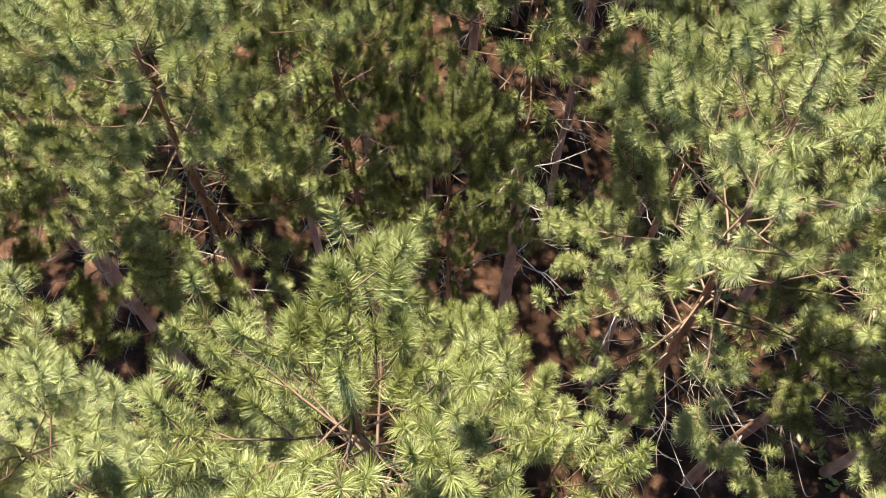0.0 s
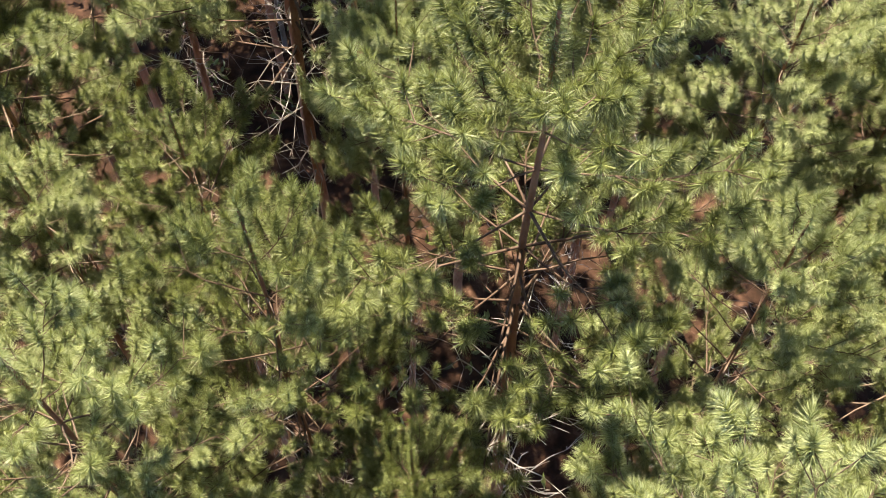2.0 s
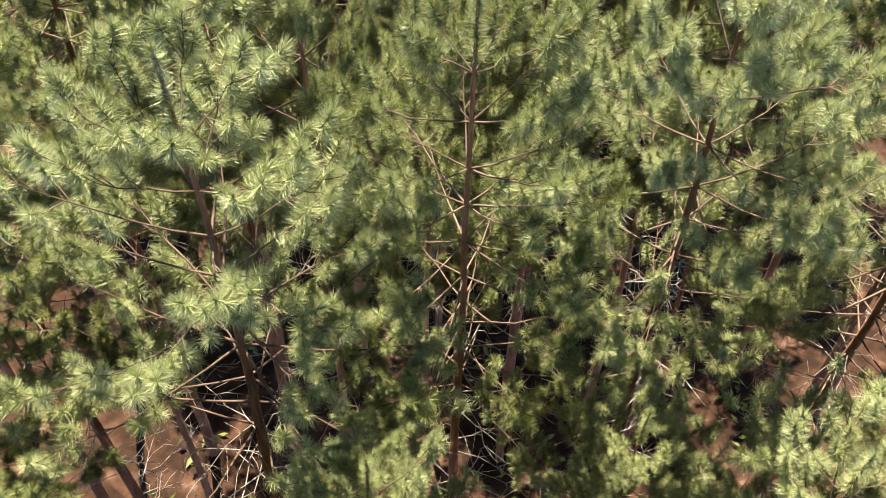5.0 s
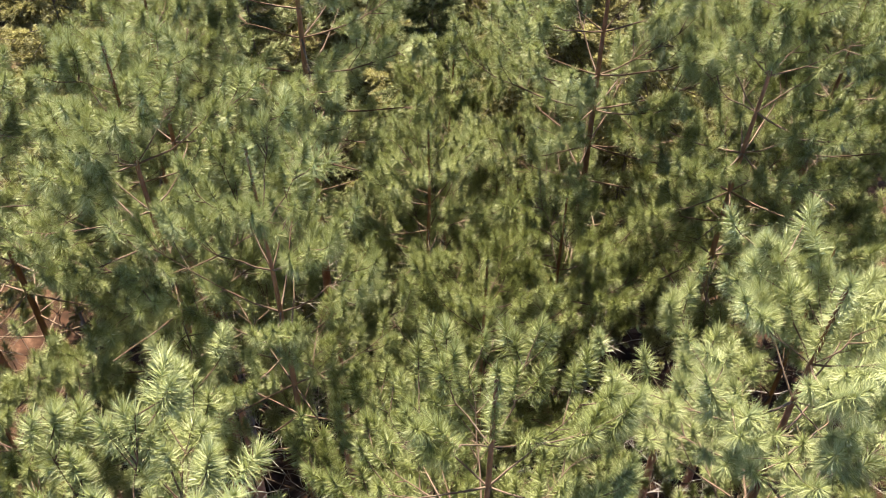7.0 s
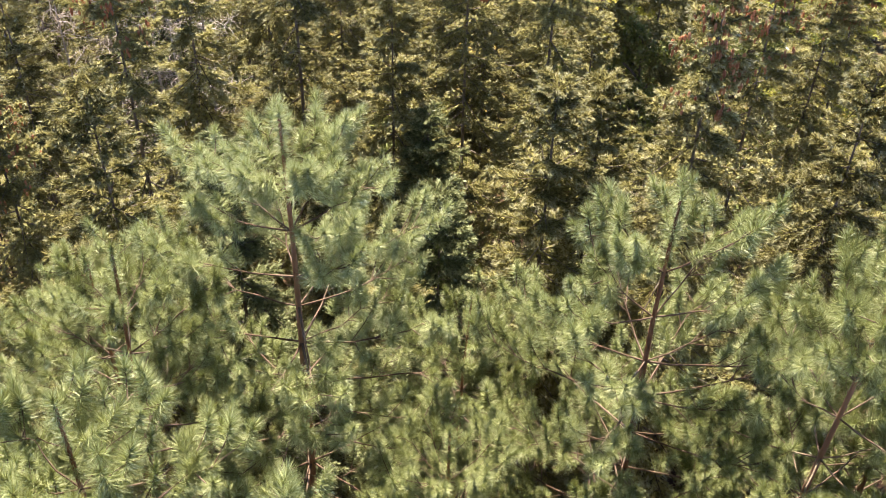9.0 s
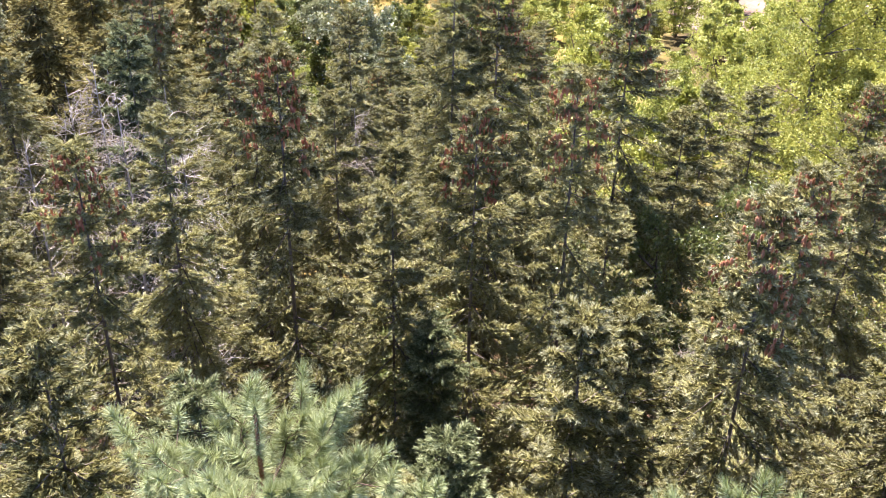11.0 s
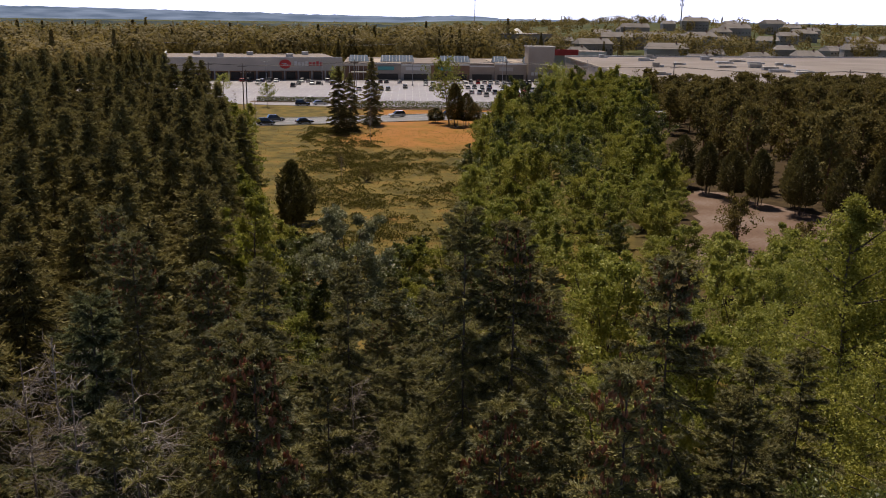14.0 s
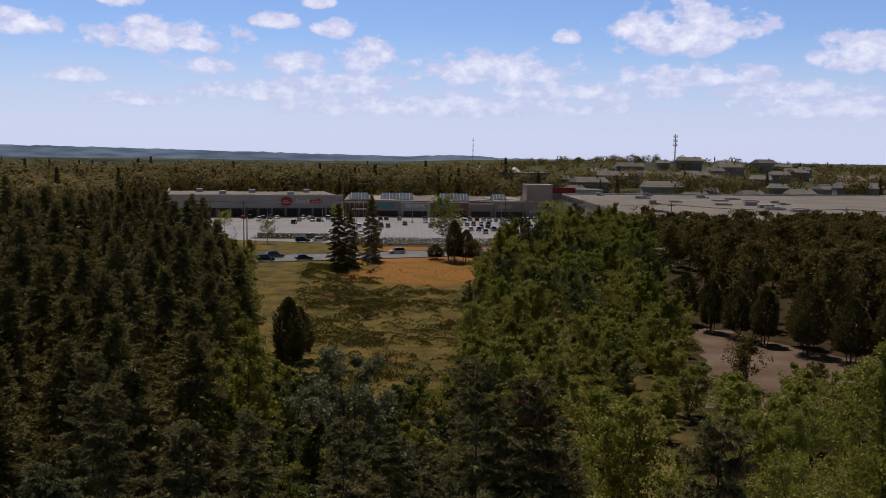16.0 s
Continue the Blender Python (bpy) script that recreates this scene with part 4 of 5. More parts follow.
for i, (x, y) in enumerate(scatter(140, in_thicket, 4, 70, 104, 300, lambda y: 2.6 + y * 0.008, 8)):
    top = np.interp(y, [100, 125, 150, 200, 260, 300], [4.2, 6.6, 8.4, 10.0, 12.8, 13.2]) * random.choice((0.55, 0.75, 0.95, 1.1))
    proto, bh = ((bush_light, 8), (bush_tree, 9), (bush_light, 8), (bush_tree, 9), (bush_deep, 9))[i % 5]
    put(proto, x, y, top, base_h=bh)
for i, (x, y) in enumerate(scatter(42, lambda x, y: x < 0.55 * (y - 12), -10, 62, 56, 118, lambda y: 4.6, 21)):
    if x > 8 and not (28 < x < 62 and y > 100):
        put(bush_light if i % 3 else larch, x, y, random.uniform(5.5, 10.0) + (2.0 if y < 80 else 0), base_h=8 if i % 3 else 12)
for x, y in scatter(125, lambda x, y: x > np.interp(y, [140, 150, 165, 300], [66, 60, 54, 68]) and x < 0.56 * (y - 10), 50, 175, 146, 300, lambda y: 4.4, 9):
    put(brown_pine, x, y, random.uniform(12.2, 15.5) if y < 240 else random.uniform(11, 13.5), base_h=13)
for x, y, top in ((38, 109, 7), (42, 107, 8), (46, 106, 7.5), (33, 112, 6), (50, 108, 8.5), (55, 110, 9), (29, 115, 6), (60, 115, 9), (53, 103, 8), (36, 104, 7), (63, 121, 8), (58, 104, 9), (30, 106, 6.5), (47, 100, 7), (66, 127, 8)):
    put(bush_light, x, y, top, base_h=8)
for i, (x, y) in enumerate(scatter(34, lambda x, y: -0.16 * (y - 18) < x < 8 and abs(x + 5.2) > 2.2, -15, 8, 78, 116, lambda y: 2.8, 33)):
    put((bush_deep, bush_tree, bush_deep)[i % 3], x, y, random.uniform(3.0, 6.5), base_h=9)
for p in (edge_tree, bush_tree, bush_deep, bush_light, brown_pine, larch):
    drop_thing(p)

# cedars: along the sand, on the heath, by the road
ced = [cedar(81, 9, 2.2), cedar(82, 9, 1.7)]
for i, (x, y, top) in enumerate(((55.5, 146.5, 9.6), (51.8, 153, 8.4), (49.5, 158, 7.6), (47.0, 163, 8.2), (59, 141, 8.6), (62.5, 138, 9.4), (45.0, 170, 8.4), (57.0, 152, 9.0), (66, 134, 9.2),
                                  (-15.6, 134, 9.2), (-15.4, 141, 7.0), (10.6, 254, 10.6), (13.6, 255, 8.2), (6.0, 262, 3.8), (16, 258, 5.4))):
    put(ced[i % 2], x, y, top, base_h=9, wide=1.1 if top > 5 else 1.9)
for p in ced:
    drop_thing(p)

# two firs and a lone tree by the road
fir = spruce(91, 17, 3.0, "spruce_far", 0, 2.6, 0.04, False, "large dark fir standing alone by the road")
for x, y, top in ((-17.6, 238, 15.5), (-15.2, 243, 13.8), (-10.6, 257, 16.8)):
    put(fir, x, y, top, base_h=17)
drop_thing(fir)
lone = broadleaf(92, 14, 4.0, "leaf_light", 2600, 0.4, 1, 0.35, label="tall airy light-green tree by the road", name="roadside_tree", group="roadside trees")
for x, y, top in ((9.5, 262, 17.5), (42, 292, 15), (46, 300, 13)):
    put(lone, x, y, top, base_h=14)
for x, y, top in ((-63, 330, 8.5), (-44, 300, 7.5), (-28, 372, 9), (-84, 352, 8)):
    put(lone, x, y, top, base_h=14, wide=0.8)
drop_thing(lone)
bushy = broadleaf(93, 5, 2.2, "leaf_brown", 3200, 0.22, 3, 0.06, label="round pine sapling on the sand", name="sapling", category="sapling", group="saplings")
for x, y, top in ((39.5, 127, 6.6), (36.0, 122.5, 3.0), (46.5, 124, 4.0), (-8.0, 172, 2.2), (-14.0, 190, 2.4)):
    put(bushy, x, y, top, base_h=5)
drop_thing(bushy)
post_tree = bare_tree(94, 9)
for x, y, top in ((-9.3, 219, 8.5), (-11.8, 168, 5.0), (-43, 244, 9.5), (-38.5, 246, 7.5), (-46, 238, 9)):
    put(post_tree, x, y, top, base_h=9, wide=0.55)
drop_thing(post_tree)

# sand clearing
edge = [(30, 118), (33, 126), (38, 138), (41, 150), (43, 160), (46.5, 166), (50, 163), (55, 152), (60, 143), (64, 134), (60, 126), (54, 119), (48, 113), (42, 116), (36, 117)]
bm = bmesh.new()
ring = []
for i, (x, y) in enumerate(edge):
    x2, y2 = edge[(i + 1) % len(edge)]
    for k in range(5):
        f = k / 5
        ring.append((x + (x2 - x) * f + random.uniform(-0.7, 0.7), y + (y2 - y) * f + random.uniform(-0.7, 0.7)))
prism(bm, ring, -0.2, 0.06)
sand = thing("sand_clearing", "bare patch of trodden pinkish sand", "sand", kind="structure")
part("sand_surface", bm, M["sand"], sand)

# heath shrubs and grass of the meadow
rng = np.random.default_rng(101)


def meadow_points(n):
    x, y = rng.uniform(-44, 26, n), rng.uniform(112, 246, n)
    left = np.interp(y, [112, 134, 174, 240], [-14, -17, -25, -40])
    right = np.interp(y, [112, 140, 170, 218, 246], [6, 7, 9, 17, 24])
    ok = (x > left - 2) & (x < right + 2)
    return x[ok], y[ok]


x, y = meadow_points(3600)
thick = np.array([noise.noise(Vector((a * 0.05, b * 0.11, 3.1))) for a, b in zip(x, y)])
ok = (rng.random(len(x)) < np.clip(0.5 + 1.2 * thick, 0.15, 0.9)) & ~((y > 208) & (x > -8)) & (x > np.interp(y, [112, 180, 240], [-18, -20, -26]))
x, y = x[ok], y[ok]
VV, FF, b = [], [], 0
for cx, cy in zip(x, y):
    w, d, hh = rng.uniform(0.6, 2.4), rng.uniform(0.35, 0.8), rng.uniform(0.35, 1.0)
    n = 100
    a, q = rng.uniform(0, 6.28, n), np.sqrt(rng.random(n))
    P = np.stack([cx + np.cos(a) * q * w, cy + np.sin(a) * q * d, 0.05 + hh * (1 - q ** 2) * rng.uniform(0.5, 1, n)], 1)
    D = np.stack([np.cos(a) * q, np.sin(a) * q, np.full(n, 0.8)], 1) + rng.normal(0, 0.35, (n, 3))
    V, F = leaves(rng, P, D, 0.26, 0.15)
    VV.append(V), FF.append(F + b)
    b += len(V)
tagged(new("heath_shrubs", np_mesh("heath_shrubs", np.concatenate(VV), np.concatenate(FF), M["heath"])), "low olive-brown heath shrubs over the meadow", "heath", kind="stuff")
x, y = meadow_points(8000)
P = np.stack([x, y, np.zeros(len(x))], 1)
V, F = needles(rng, P, np.tile((0, 0, 1.0), (len(P), 1)), 4, 0.1, 0.24, 0.09, (10, 70))
tagged(new("meadow_grass", np_mesh("meadow_grass", V, F, M["grass"])), "dry yellow-green meadow grass", "grass", kind="stuff")

# ferns and saplings on the forest floor
x, y = rng.uniform(-9, 9, 260), rng.uniform(-1, 46, 260)
P = np.stack([x, y, np.array([ground_z(a, c) for a, c in zip(x, y)])], 1)
P = np.repeat(P, 14, 0) + rng.normal(0, 0.28, (260 * 14, 3)) * (1, 1, 0) + np.array([0, 0, 0.15])
V, F = leaves(rng, P, rng.normal(size=P.shape) + (0, 0, 0.8), 0.35, 0.14)
tagged(new("undergrowth", np_mesh("undergrowth", V, F, M["leaf_dark"])), "sparse green undergrowth on the forest floor", "undergrowth", kind="stuff")


# ---- road, car park ----
ROAD = (-10.0, 269.5, 20.0)       # middle of the road and its turn in degrees


def slab(name, outline, z0, z1, mat, label, category):
    ob = thing(name, label, category, kind="structure")
    part(name + "_surface", prism(bmesh.new(), outline, z0, z1), M[mat], ob)
    return ob


road = slab("road", [(-160, 8), (160, 8), (160, -8), (-160, -8)], -0.2, 0.05, "asphalt", "grey asphalt road with painted lane lines", "road")
road.matrix_basis = pose(ROAD[0], ROAD[1], 0.02, 0, 0, ROAD[2])
for yy in (-8.2, 8.0):
    box_part("kerb", (-160, 160, yy, yy + 0.2, -0.1, 0.2), M["concrete"], road)
for yy in (-7.2, -0.15, 7.0):
    box_part("lane_line", (-160, 160, yy, yy + 0.16, 0.05, 0.058), M["paint"], road)
for k in range(-20, 20):
    for yy in (-3.7, 3.5):
        box_part("lane_dash", (k * 8.0, k * 8.0 + 3, yy, yy + 0.15, 0.05, 0.058), M["paint"], road)

lot = slab("car_park", [(-125, 322), (-20, 303), (92, 306), (92, 424), (-125, 424)], -0.2, 0.07, "lot", "wide pale asphalt car park with white bay lines", "car park")
for row in range(6):
    yy = 332 + row * 14.5
    bm = bmesh.new()
    box(bm, -80, 78, yy - 0.07, yy + 0.07, 0.07, 0.078)
    for k in range(64):
        box(bm, -80 + k * 2.5 - 0.06, -80 + k * 2.5 + 0.06, yy - 5, yy + 5, 0.072, 0.08)
    part("bay_lines", bm, M["paint"], lot)


def hedge(x0, x1, y, depth, h, seed):
    r = np.random.default_rng(seed)
    ob = thing("hedge", "clipped low hedge on a verge by the car park", "hedge", "hedges")
    n = int((x1 - x0) * 170)
    P = np.stack([r.uniform(x0, x1, n), y + r.uniform(-depth, depth, n), r.uniform(0.1, h, n)], 1)
    V, F = leaves(r, P, r.normal(size=(n, 3)) + (0, 0, 0.4), 0.34, 0.22)
    child("foliage", np_mesh("hedge_leaves", V, F, M["leaf_dark"]), ob)
    box_part("verge", (x0 - 2, x1 + 2, y - depth - 1.2, y + depth + 1.2, -0.1, 0.12), M["sand"], ob, "sandy verge")


hedge(-50, -27, 318, 1.0, 1.6, 1)
hedge(-18, 32, 299, 2.2, 2.2, 2)
hedge(45, 62, 316, 2.0, 2.6, 3)


# ---- cars ----
def car(paint, tall, label, category="car"):
    """A car along x: lower body, glasshouse, roof, bumpers, lamps and four wheels."""
    ob = thing("car", label, category, "cars at the shopping centre")
    h0, h1 = (0.95, 1.72) if tall else (0.82, 1.42)

    def hull(name, outline, half, inset, mat, lab=""):
        bm = bmesh.new()
        L = [bm.verts.new((x, -(half - inset * (z - 0.3)), z)) for x, z in outline]
        R = [bm.verts.new((x, half - inset * (z - 0.3), z)) for x, z in outline]
        n = len(outline)
        bm.faces.new(L), bm.faces.new(R[::-1])
        for i in range(n):
            bm.faces.new((L[i], R[i], R[(i + 1) % n], L[(i + 1) % n]))
        bmesh.ops.recalc_face_normals(bm, faces=bm.faces)
        return part(name, bm, mat, ob, lab)

    tail = -2.05 if tall else -1.6
    hull("body", [(-2.3, 0.35), (-2.32, 0.62), (-2.2, h0), (0.95, h0), (2.1, h0 - 0.16), (2.3, 0.58), (2.25, 0.32), (1.9, 0.25), (-1.9, 0.25)], 0.9, 0.05, M[paint])
    hull("glasshouse", [(tail - 0.2, h0 + 0.002), (tail + 0.25, h1 - 0.06), (0.25, h1 - 0.06), (1.05, h0 + 0.002)], 0.92, 0.18, M["glass"], "dark tinted glass")
    hull("roof", [(tail + 0.22, h1 - 0.058), (tail + 0.35, h1), (0.12, h1), (0.28, h1 - 0.058)], 0.93, 0.18, M[paint])
    for x in (-1.4, 1.4):
        for y in (-0.78, 0.78):
            bm = bmesh.new()
            bmesh.ops.create_cone(bm, cap_ends=True, segments=12, radius1=0.33, radius2=0.33, depth=0.22, matrix=pose(x, y, 0.33, 90, 0, 0))
            w = part("wheel", bm, M["tyre"], ob)
            bm = bmesh.new()
            bmesh.ops.create_cone(bm, cap_ends=True, segments=10, radius1=0.19, radius2=0.17, depth=0.24, matrix=pose(x, y, 0.33, 90, 0, 0))
            part("rim", bm, M["metal"], w)
    for y in (-0.62, 0.62):
        box_part("headlight", (2.2, 2.32, y - 0.18, y + 0.18, 0.6, 0.72), M["edge"], ob, "clear headlight")
        box_part("tail_light", (-2.34, -2.28, y - 0.14, y + 0.14, 0.66, 0.82), M["red"], ob, "red tail light")
    return ob


kinds = {}
for key, word in (("white", "white"), ("silver", "silver"), ("black", "black"), ("grey", "dark grey"), ("redcar", "red"), ("blue", "dark blue")):
    for tall in (False, True):
        kinds[key, tall] = car("car_" + key, tall, word + (" sport utility car" if tall else " saloon car") + " parked on pale asphalt")
r = random.Random(4)
# extra white paint in this mix stands in for sun glints off the cars
pool = ["white", "white", "white", "white", "silver", "silver", "black", "black", "grey", "grey", "white", "redcar", "blue"]
spots = []
for row, (y0, x0, x1, fill) in enumerate(((407, -70, 70, 0.5), (395, -62, 66, 0.36), (380, -46, 64, 0.4), (368, -20, 66, 0.42), (356, 8, 66, 0.55), (345, 26, 64, 0.5))):
    k = x0
    while k < x1:
        dense = fill * (1.35 if k > 5 else 0.7)
        if r.random() < dense:
            spots.append((k + r.uniform(-0.2, 0.2), y0 + r.uniform(-0.4, 0.4), 90 + r.choice((0, 180)) + r.uniform(-3, 3)))
        k += 2.7
for x, y, a in spots:
    copy_thing(kinds[r.choice(pool), r.random() < 0.45], pose(x, y, 0.08, 0, 0, a))
for x, y, a, key, tall in ((-74, 352, 10, "black", True), (-76, 346, 10, "silver", False), (-33, 320, 80, "white", True), (-34, 306, 10, "black", True), (-29, 309, 20, "white", False)):
    copy_thing(kinds[key, tall], pose(x, y, 0.08, 0, 0, a))
for s, off, a, key, tall in ((-31, -5.2, 0, "black", True), (-21, -5.2, 0, "black", False), (-27, 1.8, 0, "grey", True), (7, 3.0, 180, "white", True), (22, 3.0, 180, "black", False), (-45, 1.8, 180, "white", True)):
    c, sn = math.cos(radians(ROAD[2])), math.sin(radians(ROAD[2]))
    copy_thing(kinds[key, tall], pose(ROAD[0] + s * c - off * sn, ROAD[1] + s * sn + off * c, 0.075, 0, 0, ROAD[2] + a))
for ob in kinds.values():
    drop_thing(ob)


# ---- shopping centre ----
def anchor_store():
    ob = thing("department_store", "long low store with grey metal fascia and red oval sign", "shop building")
    box_part("wall", (0, 72, 0, 60, -0.5, 6.2), M["brown"], ob, "shaded brown shopfront wall")
    box_part("fascia", (-2.2, 72, -2.4, -0.002, 4.0, 9.4), M["fascia"], ob, "deep grey metal fascia")
    box_part("roof", (-2.2, 72, 0, 60, 6.2, 8.7), M["roof"], ob, "flat gravel roof")
    box_part("parapet", (-2.4, 72, -2.5, -2.1, 9.4, 9.7), M["edge"], ob, "pale parapet cap")
    box_part("side_parapet", (-2.6, -2.0, -2.0, 60, 8.7, 9.9), M["edge"], ob, "pale parapet cap")
    for k in range(13):
        box_part("column", (0.5 + k * 5.8, 1.1 + k * 5.8, -2.3, -1.7, 0, 4.0), M["wall_grey"], ob)
    for k in range(12):
        box_part("shop_window", (1.8 + k * 5.8, 5.6 + k * 5.8, -0.12, 0.1, 0.4, 3.4), M["dark"], ob, "dark shop window")
    bm = bmesh.new()
    bmesh.ops.create_cone(bm, cap_ends=True, segments=36, radius1=1, radius2=1, depth=0.3, matrix=Matrix.LocRotScale((47.5, -2.6, 6.8), Euler((radians(90), 0, 0)), (2.5, 1.9, 1)))
    sg = part("sign_oval", bm, M["red"], ob, "red oval sign")
    for a, b2, z in ((-1.5, 0.6, 0.1), (-0.9, 1.3, -0.5)):
        box_part("sign_bar", (47.5 + a, 47.5 + b2, -2.86, -2.76, 6.8 + z, 7.05 + z), M["edge"], sg)
    for k in range(8):
        box_part("sign_letter", (51.4 + k * 1.55, 52.5 + k * 1.55, -2.56, -2.41, 6.1, 7.5 if k % 3 else 7.9), M["edge"] if k < 4 else M["red"], ob)
    for k, (x, y) in enumerate(((20, 24), (34, 40), (50, 18), (60, 44), (10, 46))):
        box_part("rooftop_unit", (x, x + 3, y, y + 2.4, 8.7, 10.3), M["metal"], ob, bevel=0.1)
    ob.matrix_basis = pose(-101, 411, 0, 0, 0, 13)
    return ob


def mall_middle():
    ob = thing("shopping_mall", "row of beige mall fronts with skylights and teal signs", "shop building")
    box_part("entrance_wall", (0, 13, 0.6, 30, -0.3, 6.6), M["brown"], ob, "dark glazed entrance")
    for k in range(7):
        box_part("entrance_mullion", (0.5 + k * 2, 0.7 + k * 2, 0.3, 0.6, 0, 6.0), M["edge"], ob)
    box_part("entrance_beam", (-0.5, 13.5, 0.1, 0.58, 6.0, 6.9), M["fascia"], ob)
    box_part("entrance_canopy", (3.5, 10, -3, 0.55, 3.2, 3.7), M["fascia"], ob)
    fronts = ((13.01, 25, 0, 7.4, "wall"), (25.01, 38, -0.5, 6.8, "fascia"), (38.01, 55, 0, 7.0, "brown"), (55.01, 66, 0.4, 6.4, "wall"), (66.01, 80, -0.8, 7.6, "wall"))
    for x0, x1, y0, h, mat in fronts:
        w = box_part("shop_wall", (x0, x1, y0, 40, -0.3, h), M[mat], ob)
        box_part("cornice", (x0, x1, y0 - 0.25, y0 - 0.002, h - 0.5, h + 0.15), M["edge"], w)
        box_part("shop_window", (x0 + 1.2, x1 - 1.2, y0 - 0.12, y0 - 0.002, 0.3, 2.8), M["dark"], w)
    for x0, x1, mat in ((15, 22, "teal"), (40, 47, "teal"), (27, 36, "edge"), (68, 74, "fascia")):
        box_part("sign_panel", (x0, x1, -0.9, -0.62, 4.3, 5.9), M[mat], ob)
    for x0, x1 in ((2, 11), (16, 31), (42, 56), (66, 73), (80, 90)):
        bm = bmesh.new()
        v = [bm.verts.new(p) for p in ((x0, 8, 7.6), (x1, 8, 7.6), (x1, 14, 7.6), (x0, 14, 7.6), (x0 + 0.6, 11, 10.2), (x1 - 0.6, 11, 10.2))]
        for f in ((0, 1, 5, 4), (2, 3, 4, 5), (1, 2, 5), (3, 0, 4), (3, 2, 1, 0)):
            bm.faces.new([v[i] for i in f])
        gl = part("skylight", bm, M["skylight"], ob, "pitched glass skylight")
        k = x0 + 1.0
        while k < x1 - 0.5:
            bm = bmesh.new()
            v = [bm.verts.new(p) for p in ((k, 7.9, 7.66), (k + 0.14, 7.9, 7.66), (k + 0.14, 10.95, 10.3), (k, 10.95, 10.3), (k, 7.9, 7.5), (k + 0.14, 7.9, 7.5))]
            for f in ((0, 1, 2, 3), (4, 5, 1, 0)):
                bm.faces.new([v[i] for i in f])
            part("glazing_bar", bm, M["edge"], gl)
            k += 1.5
    box_part("roof", (0, 92, 3, 60, 6.0, 7.2), M["roof"], ob)
    box_part("tower", (80.5, 92, -2, 9, -0.3, 14.6), M["wall"], ob, "plain beige tower block")
    box_part("tower_cap", (80.2, 92.3, -2.3, 9.3, 14.6, 15.1), M["wall_grey"], ob)
    for k in range(5):
        box_part("sign_letter", (82 + k * 1.7, 83.1 + k * 1.7, -2.16, -2.01, 2.6, 4.0), M["edge"], ob)
    ob.matrix_basis = pose(-30, 426, 0, 0, 0, 2)
    return ob


def big_box():
    ob = thing("warehouse_store", "very large flat-roofed store with a gravel roof", "shop building")
    line = [(72, 303), (150, 284), (168, 341), (250, 352), (250, 505), (75, 478)]
    part("wall", prism(bmesh.new(), line, -0.3, 8.6), M["wall"], ob, "beige block wall")
    cx, cy = 150, 400
    inner = [(cx + (x - cx) * 0.995, cy + (y - cy) * 0.995) for x, y in line]
    part("roof", prism(bmesh.new(), inner, 8.6, 8.8), M["roof"], ob, "brown-grey gravel roof")
    for i in range(len(line)):
        a, b2 = Vector((*line[i], 0)), Vector((*line[(i + 1) % len(line)], 0))
        d = (b2 - a)
        bm = box(bmesh.new(), 0, d.length, -0.3, 0.3, 8.4, 9.5 if i not in (0, 5) else 9.0)
        pr = part("parapet", bm, M["edge"] if i in (1, 2, 3, 4) else M["wall"], ob, "pale roof edging" if i in (1, 2, 3, 4) else "")
        pr.matrix_basis = Matrix.Translation(a) @ pose(0, 0, 0, 0, 0, math.degrees(math.atan2(d.y, d.x)))
    rr = random.Random(6)
    for k in range(20):
        x, y = rr.uniform(80, 162), rr.uniform(315, 470)
        w, d, h = rr.uniform(2, 6), rr.uniform(1.5, 3), rr.uniform(0.8, 1.8)
        un = box_part("rooftop_unit", (x, x + w, y, y + d, 8.8, 8.8 + h), M["wall_grey" if k % 2 else "metal"], ob, "boxy rooftop ventilation unit", 0.08)
        box_part("duct", (x + w, x + w + 2, y + 0.4, y + 1.0, 8.8, 9.4), M["metal"], un)
    for k in range(5):
        box_part("pilaster", (78 + k * 15, 79.5 + k * 15, 301 - k * 3.66 - 1.1, 302 - k * 3.66, 0, 8.6), M["wall_grey"], ob)
    return ob


anchor_store(), mall_middle(), big_box()


# ---- poles, wires, lamps, mast ----
def utility_pole(h):
    ob = thing("utility_pole", "weathered wooden utility pole with crossarm", "utility pole", "utility poles")
    tb = Tubes(8)
    tb.add([(0, 0, -0.3), (0, 0, h)], 0.17, 0.11)
    child("pole", tb.mesh("pole_shaft", M["pole"]), ob)
    box_part("crossarm", (-1.3, 1.3, -0.07, 0.07, h - 0.9, h - 0.75), M["pole"], ob)
    for x in (-1.2, -0.5, 0.5, 1.2):
        box_part("insulator", (x - 0.05, x + 0.05, -0.05, 0.05, h - 0.75, h - 0.5), M["edge"], ob)
    return ob


def street_lamp(h):
    ob = thing("street_lamp", "tall grey car-park lamp with two heads", "street lamp", "car park lamps")
    tb = Tubes(8)
    tb.add([(0, 0, 0), (0, 0, h)], 0.11, 0.07)
    child("pole", tb.mesh("lamp_shaft", M["metal"]), ob)
    for s in (-1, 1):
        t2 = Tubes(5)
        t2.add([(0, 0, h - 0.1), (s * 0.9, 0, h + 0.05)], 0.05, 0.04)
        child("arm", t2.mesh("lamp_arm", M["metal"]), ob)
        box_part("lamp_head", (s * 1.25 - 0.4, s * 1.25 + 0.4, -0.2, 0.2, h, h + 0.16), M["metal"], ob, bevel=0.04)
    box_part("base", (-0.3, 0.3, -0.3, 0.3, 0, 0.7), M["concrete"], ob)
    return ob


